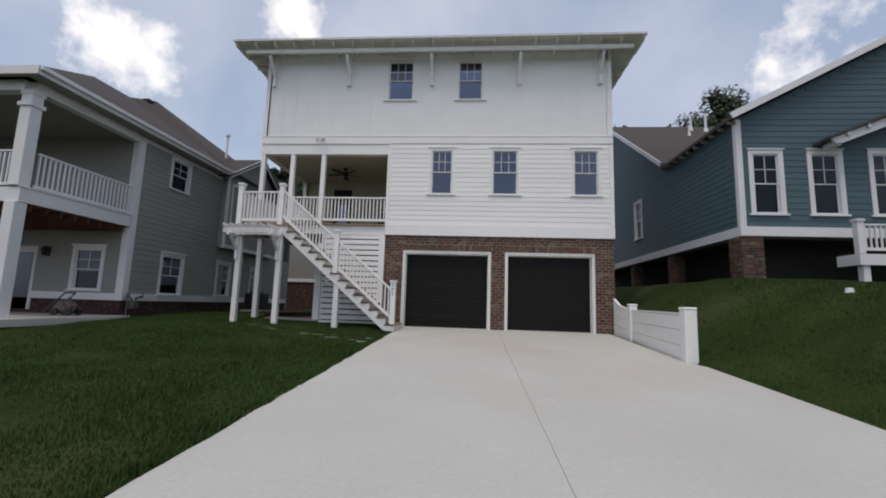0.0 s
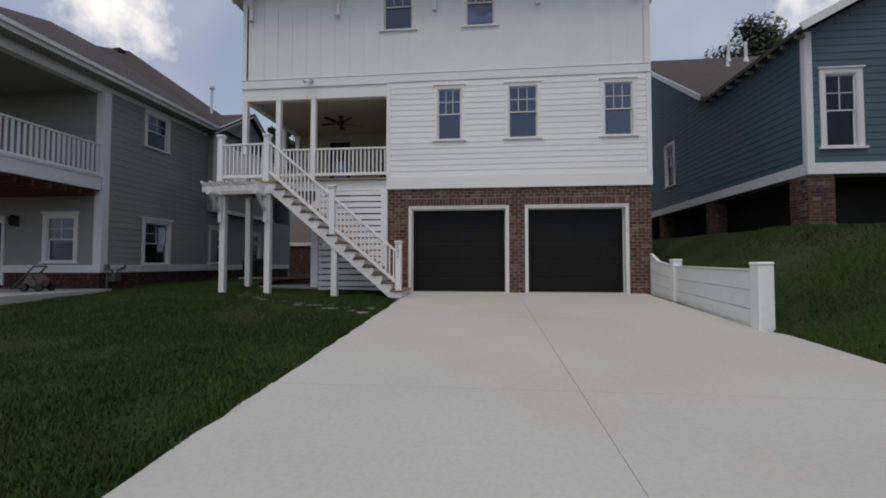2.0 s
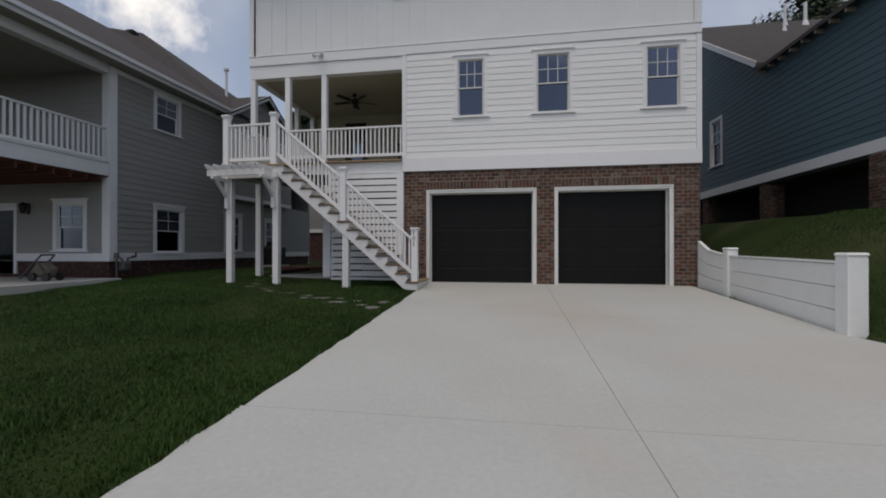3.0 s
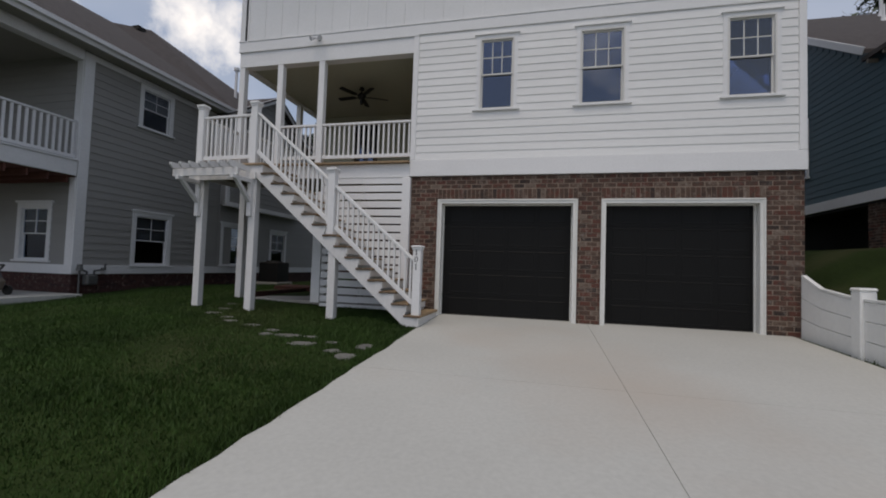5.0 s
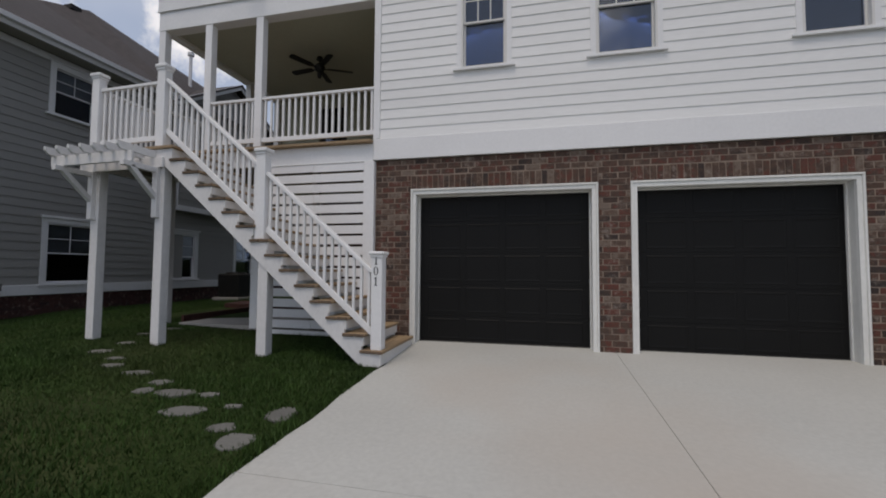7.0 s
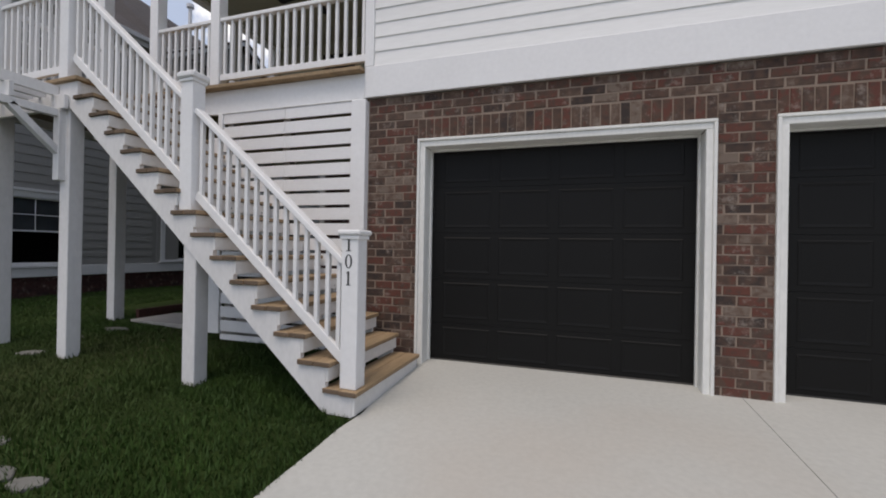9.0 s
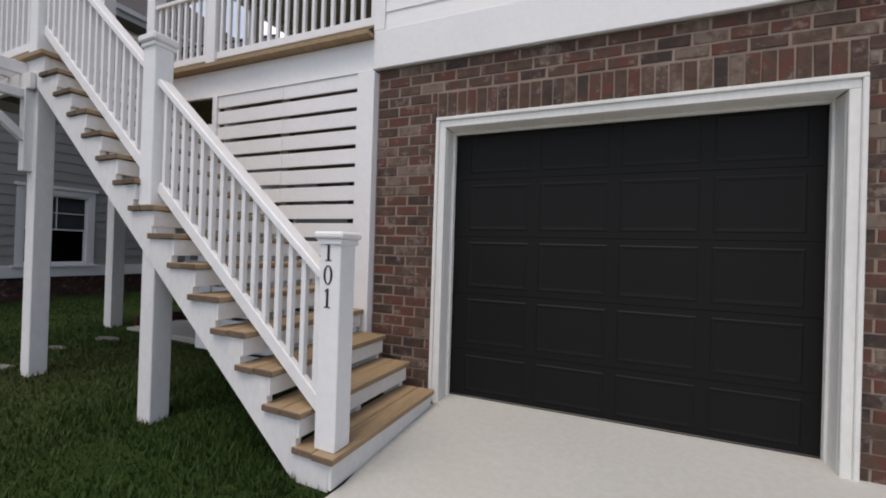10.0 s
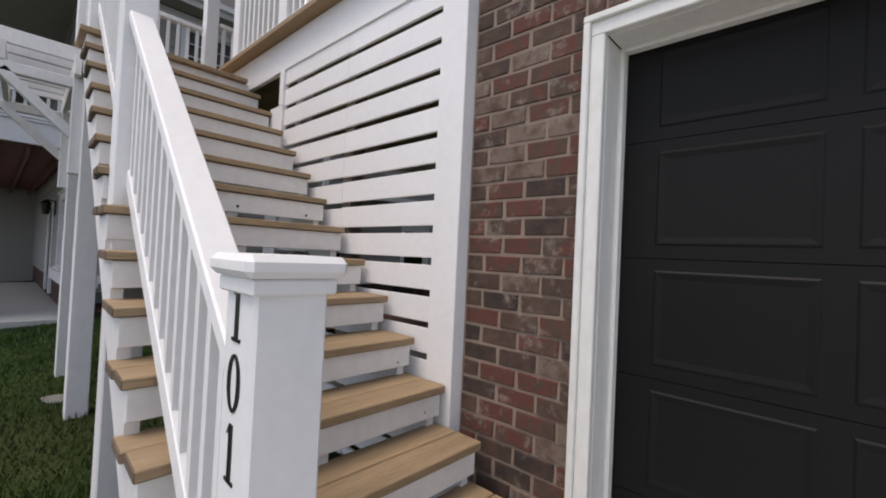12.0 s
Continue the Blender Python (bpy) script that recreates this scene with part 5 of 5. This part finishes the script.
window(bh, PRW, *SWIN, 2, 2, LHWHITE, 0.09, 0.04, GLASS_N, lift=0.035)
# roofs
SL = 0.53


def roof_plane(name, pts, parent, thick=0.1):
    bm = bmesh.new()
    v = [bm.verts.new(p) for p in pts]
    u = [bm.verts.new((p[0], p[1], p[2] - thick)) for p in pts]
    bm.faces.new(v)
    bm.faces.new(u[::-1])
    for i in range(len(pts)):
        j = (i + 1) % len(pts)
        bm.faces.new((v[i], u[i], u[j], v[j]))
    return part(name, bm, SHINGLE, parent)


OX = 0.22
zr = RE - OX * SL + 0.16
roof_plane("front_roof", [(RX - OX, RY0 - 0.3, zr), (XM, RY0 - 0.3, ZPK + 0.18), (XM, 21, ZPK + 0.18), (RX - OX, 14.9, zr)], bh)
roof_plane("front_roof", [(XM, RY0 - 0.3, ZPK + 0.18), (XR + 1.2, RY0 - 0.3, RE - 0.3), (XR + 1.2, 21, RE - 0.3), (XM, 21, ZPK + 0.18)], bh)
gz_ = RGZ + 0.05
roof_plane("main_roof", [(RX - 0.25, RG0 - 0.35, gz_ - 0.1), (22, RG0 - 0.35, gz_ - 0.1), (22, RGM, RGP + 0.2), (RX - 0.25, RGM, RGP + 0.2)], bh)
roof_plane("main_roof", [(RX - 0.25, RGM, RGP + 0.2), (22, RGM, RGP + 0.2), (22, RG1 + 0.4, gz_ - 0.1), (RX - 0.25, RG1 + 0.4, gz_ - 0.1)], bh)
bm = bmesh.new()
beam(bm, (RX - 0.27, RG0 - 0.38, gz_ - 0.16), (RX - 0.27, RGM, RGP + 0.13), 0.16, 0.035, (1, 0, 0))
part("rake_board", bm, LHWHITE, bh)
bm = bmesh.new()
beam(bm, (RX - OX - 0.05, RY0 - 0.32, zr - 0.06), (XM, RY0 - 0.32, ZPK + 0.11), 0.17, 0.035, (0, 1, 0))
part("rake_board", bm, LHWHITE, bh)
bm = bmesh.new()
beam(bm, (XM, RY0 - 0.32, ZPK + 0.11), (XR + 1.2, RY0 - 0.32, RE - 0.36), 0.17, 0.035, (0, 1, 0))
part("rake_board", bm, LHWHITE, bh)
for i in range(10):
    y = RY0 - 0.05 + i * 0.45
    bx("rafter_tail", GREYW, bh, RX - OX + 0.01, RX - 0.002, y, y + 0.045, zr - 0.19, zr - 0.102, bevel=0)
for (x, y, h, r) in ((10.1, 19.2, 0.5, 0.04), (10.75, 20.3, 0.85, 0.05), (11.35, 20.1, 0.85, 0.06)):
    z = gz_ - 0.1 + (y - RG0 + 0.35) * (RGP + 0.3 - gz_) / (RGM - RG0 + 0.35)
    p = new("vent_pipe")
    p.parent = bh
    p.matrix_parent_inverse = Matrix.Translation(-world_at(bh))
    p.location = (x, y, z)
    bm = bmesh.new()
    tube(bm, (x, y, z - 0.1), (x, y, z + h), r)
    part("pipe", bm, LHWHITE, p)
    bm = bmesh.new()
    tube(bm, (x, y, z - 0.12), (x, y, z + 0.16), r * 2.4, r * 1.1)
    part("flashing", bm, LHWHITE, p)
# piers, and near-black sheets that colour in the shade of the crawl space
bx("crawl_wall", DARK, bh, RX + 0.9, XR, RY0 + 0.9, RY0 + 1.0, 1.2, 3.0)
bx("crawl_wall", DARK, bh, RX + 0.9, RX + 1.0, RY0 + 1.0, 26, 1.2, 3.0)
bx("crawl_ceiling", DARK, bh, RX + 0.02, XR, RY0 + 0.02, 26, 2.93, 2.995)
bx("end_wall", BLUE, bh, XR, XR + 0.15, RY0, 27, 1.5, RE)
bx("back_wall", BLUE, bh, RX, XR, 26.9, 27.05, 1.5, RE)
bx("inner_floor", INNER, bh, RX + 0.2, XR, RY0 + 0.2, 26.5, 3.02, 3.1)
# Added near-black wall that darkens the view through the front windows.
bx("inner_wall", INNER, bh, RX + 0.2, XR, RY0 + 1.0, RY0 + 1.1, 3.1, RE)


def pier(x, y, z0, wid):
    bx("pier_core", MORTAR, bh, x - wid / 2 + 0.012, x + wid / 2 - 0.012, y - wid / 2 + 0.012, y + wid / 2 - 0.012, z0 - 0.3, 3.0, bevel=0)
    bm = bmesh.new()
    rr2 = random.Random(int(x * 10 + y * 7))
    z = z0 - 0.2
    c = 0
    while z < 2.93:
        k3 = 3
        bl = wid / k3
        for i in range(k3 + 1):
            a = x - wid / 2 + (i - (0.5 if c % 2 else 0)) * bl
            b = a + bl - 0.01
            a, b = max(a, x - wid / 2), min(b, x + wid / 2)
            if b - a > 0.03:
                box(bm, a, b, y - wid / 2 - rr2.uniform(0, 0.003), y - wid / 2 + 0.05, z, z + 0.058)
            a2 = y - wid / 2 + (i - (0 if c % 2 else 0.5)) * bl
            b2 = min(a2 + bl - 0.01, y + wid / 2)
            a2 = max(a2, y - wid / 2 + 0.06)
            if b2 - a2 > 0.03:
                box(bm, x - wid / 2 - rr2.uniform(0, 0.003), x - wid / 2 + 0.05, a2, b2, z, z + 0.058)
        z += 0.068
        c += 1
    part("pier_bricks", bm, BRICKI, bh, "brown brick pier", kind="stuff")


pier(RX + 0.26, RY0 + 0.28, 1.75, 0.56)
for y in (14.9, 18.6, 22.5):
    pier(RX + 0.22, y, 1.8, 0.42)
# front deck and its canopy
dk = thing("front_deck", (11, 10, 2.3), "white railed front deck of the blue house", "deck")
DX, DY = 9.37, 10.05
bx("deck_floor", CEILD, dk, DX, XR, DY, RY0 - 0.04, 2.42, 2.5)
bx("deck_fascia", LHWHITE, dk, DX - 0.03, XR, DY - 0.04, DY - 0.001, 2.22, 2.48)
bx("deck_side_fascia", LHWHITE, dk, DX - 0.03, DX, DY, RY0 - 0.04, 2.22, 2.48)
post("newel_post", dk, DX + 0.08, DY + 0.07, 0.15, 2.5, 3.30, LHWHITE, 0.05)
railing("r", dk, (DX + 0.16, DY + 0.07), (XR, DY + 0.07), (3.22, 3.22), (2.62, 2.62), LHWHITE, step=0.12, w=0.035)
for x in (DX + 0.15, DX + 2.5):
    bx("deck_post", LHWHITE, dk, x - 0.08, x + 0.08, DY + 0.02, DY + 0.18, 1.5, 2.22)
cn = thing("entry_canopy", (11, 10, 5.6), "white bracketed gable canopy over the blue house's deck", "canopy")
CYF = 10.2
bm = bmesh.new()
prism(bm, [(9.12, 5.48), (9.2, 5.34), (9.38, 5.36), (11.95, 6.42), (11.95, 6.64)], lambda u, d, w: (u, d, w), CYF, CYF + 0.06)
part("rake_beam", bm, LHWHITE, cn)
roof_plane("canopy_roof", [(9.0, CYF - 0.10, 5.50), (11.95, CYF - 0.10, 6.74), (11.95, RY0 - 0.04, 6.74), (9.0, RY0 - 0.04, 5.50)], cn, 0.06)
bx("canopy_beam", LHWHITE, cn, 9.24, 9.38, CYF + 0.06, RY0 - 0.04, 5.32, 5.46)
for i in range(5):
    u = 9.49 + i * 0.5
    bx("purlin_end", LHWHITE, cn, u - 0.04, u + 0.04, CYF - 0.06, CYF + 0.0, 5.45 + (u - 9.3) * 0.42, 5.56 + (u - 9.3) * 0.42)
ut = thing("utility_cover", (10.2, 9.2, 1.7), "small white plastic cover lying in the lawn", "cover")
UX, UY = 6.6, 7.05
bm = bmesh.new()
tube(bm, (UX, UY, ground_z(UX, UY) - 0.02), (UX, UY, ground_z(UX, UY) + 0.07), 0.07, 0.05, 14)
part("lid", bm, LHWHITE, ut, bevel=0)
ut.location = (UX, UY, ground_z(UX, UY))
ut.children[0].matrix_parent_inverse = Matrix.Translation(-ut.location)

# ---- house behind, seen under the stairs ----
rb_ = thing("far_house", (-9, 27, 0.5), "grey house with brick base, behind under the stairs", "house")
bx("far_wall", GREY, rb_, -15.0, -8.2, 27.0, 33.0, 2.3, 6.0)
bx("far_band", LHWHITE, rb_, -15.0, -8.17, 26.97, 26.999, 2.2, 2.42)
bx("far_brick", REDBRICK, rb_, -14.9, -7.0, 27.05, 33.0, 0.2, 2.2)
roof_plane("far_roof", [(-15.4, 26.7, 5.95), (-7.9, 26.7, 5.95), (-7.9, 30, 7.6), (-15.4, 30, 7.6)], rb_)

# ---- stones, edging, mulch ----
rs = random.Random(11)
STONES = ((-6.15, 11.16, 0.33, 0.17), (-5.72, 10.14, 0.46, 0.24), (-5.25, 9.95, 0.28, 0.14), (-4.99, 9.72, 0.34, 0.18), (-4.49, 9.58, 0.42, 0.22), (-3.97, 9.39, 0.3, 0.19), (-3.91, 9.14, 0.25, 0.2), (-3.57, 9.17, 0.48, 0.26), (-3.14, 8.83, 0.4, 0.26), (-3.23, 9.21, 0.24, 0.16), (-2.8, 9.03, 0.21, 0.12), (-2.58, 8.63, 0.24, 0.2), (-2.29, 8.97, 0.28, 0.38), (-2.32, 8.46, 0.32, 0.32), (-6.1, 11.62, 0.4, 0.2), (-5.85, 10.6, 0.3, 0.2))
for (x, y, w5, d5) in STONES:
    bm = bmesh.new()
    z = ground_z(x, y)
    pts = []
    for i in range(7):
        t = rs.uniform(-0.25, 0.25) + i * 2 * math.pi / 7
        r = rs.uniform(0.85, 1.15) * 0.44
        u5, v5 = r * w5 * math.cos(t), r * d5 * math.sin(t)
        pts.append((x + u5 - v5 * 0.35, y + v5 + u5 * 0.25))
    prism(bm, pts, lambda u, d, w: (u, w, d), z - 0.05, z + 0.012)
    st_ = part("stepping_stone", bm, STONE, None, bevel=0.006)
    tagged(st_, "irregular grey flagstone set in the lawn", "stone", "stepping stones towards the stairs")
ed = thing("mulch_bed", (-6, 14.7, 0.5), "dark red mulch bed edged with brick", "garden bed")
bm = bmesh.new()
prism(bm, [(-7.4, 14.3), (-7.6, 15.2), (-4.0, 15.2), (-4.0, 14.3)], lambda u, d, w: (u, w, d), 0.36, 0.54)
part("mulch", bm, MULCH, ed)


# ---- trees ----
def tree(x, y, z0, h, r, seed, leaves, label, mat=LEAF, size=0.22, clumps=26):
    rr3 = random.Random(seed)
    t = thing("tree", (x, y, z0), label, "tree")
    bm = bmesh.new()
    tube(bm, (x, y, z0 - 0.2), (x + 0.1, y, z0 + h * 0.55), h * 0.028, h * 0.016, 10)
    tips = []
    for i in range(clumps):
        a = rr3.uniform(0, 2 * math.pi)
        el2 = rr3.uniform(-0.1, 1.0)
        q = r * rr3.uniform(0.35, 1.0)
        c = Vector((x + q * math.cos(a) * math.cos(el2 * 1.3), y + q * math.sin(a) * math.cos(el2 * 1.3), z0 + h - r * 0.95 + r * 0.95 * el2 * rr3.uniform(0.6, 1.05)))
        tips.append(c)
        tube(bm, (x + 0.1, y, z0 + h * rr3.uniform(0.35, 0.55)), c, h * 0.008, h * 0.002, 5)
    part("trunk", bm, BARK, t)
    bm = bmesh.new()
    for c in tips:
        cr = r * rr3.uniform(0.12, 0.24)
        for _ in range(leaves // clumps):
            d = Vector((rr3.gauss(0, 1), rr3.gauss(0, 1), rr3.gauss(0, 0.8)))
            d = d.normalized() * cr * rr3.uniform(0.3, 1.0)
            p = c + d
            s = size * rr3.uniform(0.6, 1.3)
            u1 = Vector((rr3.uniform(-1, 1), rr3.uniform(-1, 1), rr3.uniform(-1, 1))).normalized() * s
            u2 = u1.orthogonal().normalized() * s * 0.5
            v = [bm.verts.new(q2) for q2 in (p - u1, p + u2, p + u1, p - u2)]
            bm.faces.new(v)
    me = bpy.data.meshes.new("crown")
    bm.to_mesh(me)
    bm.free()
    me.materials.append(mat)
    ob = new("crown", me)
    ob.parent = t
    ob.matrix_parent_inverse = Matrix.Translation(-world_at(t))
    tagged(ob, kind="stuff")
    return t


tree(19.8, 34.5, 2.0, 16.2, 6.4, 3, 20000, "dark leafy oak rising behind the blue house roof", clumps=100)
tree(12.3, 36, 1.5, 15.6, 1.5, 4, 1500, "small tree crown behind the roof ridge", clumps=10)
tree(-17.3, 36, 0.5, 12.6, 2.6, 5, 5000, "leafy tree behind the grey house", clumps=22)
tree(-13.2, 40, 0.5, 9.5, 3.0, 6, 3500, "leafy tree seen through the porch", clumps=18)
tree(-20.5, 44, 0.5, 15.5, 3.5, 8, 4000, "tall tree behind the grey house", clumps=18)

# ---- grass, denser and finer close to the walk ----
def grass(name, x0, x1, y0, y1, count, seed, height, skip):
    rng = np.random.default_rng(seed)
    xs = rng.uniform(x0, x1, count)
    ys = rng.uniform(y0, y1, count)
    verts, faces = [], []
    for x, y in zip(xs.tolist(), ys.tolist()):
        if skip(x, y) or any(((x - q[0]) / q[2]) ** 2 + ((y - q[1]) / q[3]) ** 2 < 0.13 for q in STONES):
            continue
        z = ground_z(x, y) - 0.006
        cl = 0.6 + 0.7 * (noise.noise(Vector((x * 1.3, y * 1.3, 3))) + 0.5)
        h = height * cl * random.uniform(0.6, 1.25)
        a = random.uniform(0, 6.283)
        w = 0.0045 + 0.003 * random.random()
        bx_, by_ = w * math.cos(a), w * math.sin(a)
        lx, ly = random.uniform(-0.6, 0.6) * h, random.uniform(-0.6, 0.6) * h
        i = len(verts)
        verts += [(x - bx_, y - by_, z), (x + bx_, y + by_, z), (x + lx, y + ly, z + h)]
        faces.append((i, i + 1, i + 2))
    me = bpy.data.meshes.new(name)
    me.from_pydata(verts, [], faces)
    me.materials.append(BLADE)
    ob = new(name, me)
    return tagged(ob, label="short mown green grass blades", kind="stuff")


def not_left(x, y):
    return x > -2.03 + 0.03 * noise.noise(Vector((0, y * 4, 0))) or (x < -10.4 and y > 7.5) or (x < -10.8 and y > 7) or (y > HY + 0.2 and x > -6.4)


grass("grass", -7.5, -1.98, 1.0, 12.5, 170000, 1, 0.05, not_left)
grass("grass", -12.5, -7.5, 3.0, 17.0, 90000, 2, 0.05, not_left)
grass("grass", 3.97, 12.0, 2.0, 11.8, 100000, 3, 0.055, lambda x, y: x < 4.15 and y < 7.1)
grass("grass", -2.16, -1.97, 1.0, 10.4, 5000, 4, 0.07, lambda x, y: x > -1.985 + 0.03 * noise.noise(Vector((1, y * 3, 0))))
grass("grass", -4.2, -2.0, 10.3, 11.9, 12000, 5, 0.07, lambda x, y: x > -2.2)

# ---- bricks of the garage storey ----
kinds = [brick_unit(0.187, 0.0695, 0.05, BRICKS, s) for s in range(4)]
halfs = [brick_unit(0.088, 0.0695, 0.05, BRICKS, 10 + s) for s in range(2)]
sold = [brick_unit(0.0715, 0.188, 0.05, BRICKS, 20 + s) for s in range(3)]
rb2 = random.Random(2)
BX0, BX1 = PX + 0.045, HX1 - 0.012


def lay(x0, x1, z0, z1, mesh=None):
    if x1 - x0 < 0.02:
        return
    o = rb2.uniform(-0.0035, 0.0035)
    if mesh:
        b = new("brick", mesh)
        b.location = ((x0 + x1) / 2, YB + o, (z0 + z1) / 2)
        b.rotation_euler = (0, rb2.uniform(-0.008, 0.008), rb2.uniform(-0.01, 0.01))
        b.parent = gar
        b.matrix_parent_inverse = Matrix.Translation(-world_at(gar))
    else:
        bm = bmesh.new()
        box(bm, x0 + 0.002, x1 - 0.002, YB + o, YB + 0.03, z0 + 0.001, z1 - 0.001)
        part("brick", bm, BRICKS, gar)


C_H = (ZB - 0.012 - 0.27) / 33
for c in range(33):
    z0 = 0.27 + c * C_H + 0.005
    z1 = z0 + C_H - 0.01
    sold_zone = z0 < BT + 0.205 and z1 > BT + 0.0
    x = BX0 - (0.102 if c % 2 else 0)
    while x < BX1:
        a, b = max(x, BX0), min(x + 0.194, BX1)
        x += 0.204
        segs = [(a, b)]
        for (u0, u1, _, top) in ops:
            t2 = top + 0.20
            if z0 < t2 - 0.02:
                ns = []
                for (p, q) in segs:
                    if q <= u0 or p >= u1:
                        ns.append((p, q))
                    else:
                        if p < u0: ns.append((p, u0 - 0.004))
                        if q > u1: ns.append((u1 + 0.004, q))
                segs = ns
        for p, q in segs:
            full = abs((q - p) - 0.194) < 0.002
            hf = abs((q - p) - 0.094) < 0.012
            if full:
                lay(p, q, z0, z1, rb2.choice(kinds))
            elif hf:
                lay(p, q, z0, z1, rb2.choice(halfs))
            else:
                lay(p, q, z0, z1)
for (u0, u1, _, top) in ops:
    n = round((u1 - u0) / 0.0825)
    s = (u1 - u0) / n
    for i in range(n):
        x = u0 + (i + 0.5) * s
        lay(x - 0.0365, x + 0.0365, top + 0.004, top + 0.198, rb2.choice(sold))
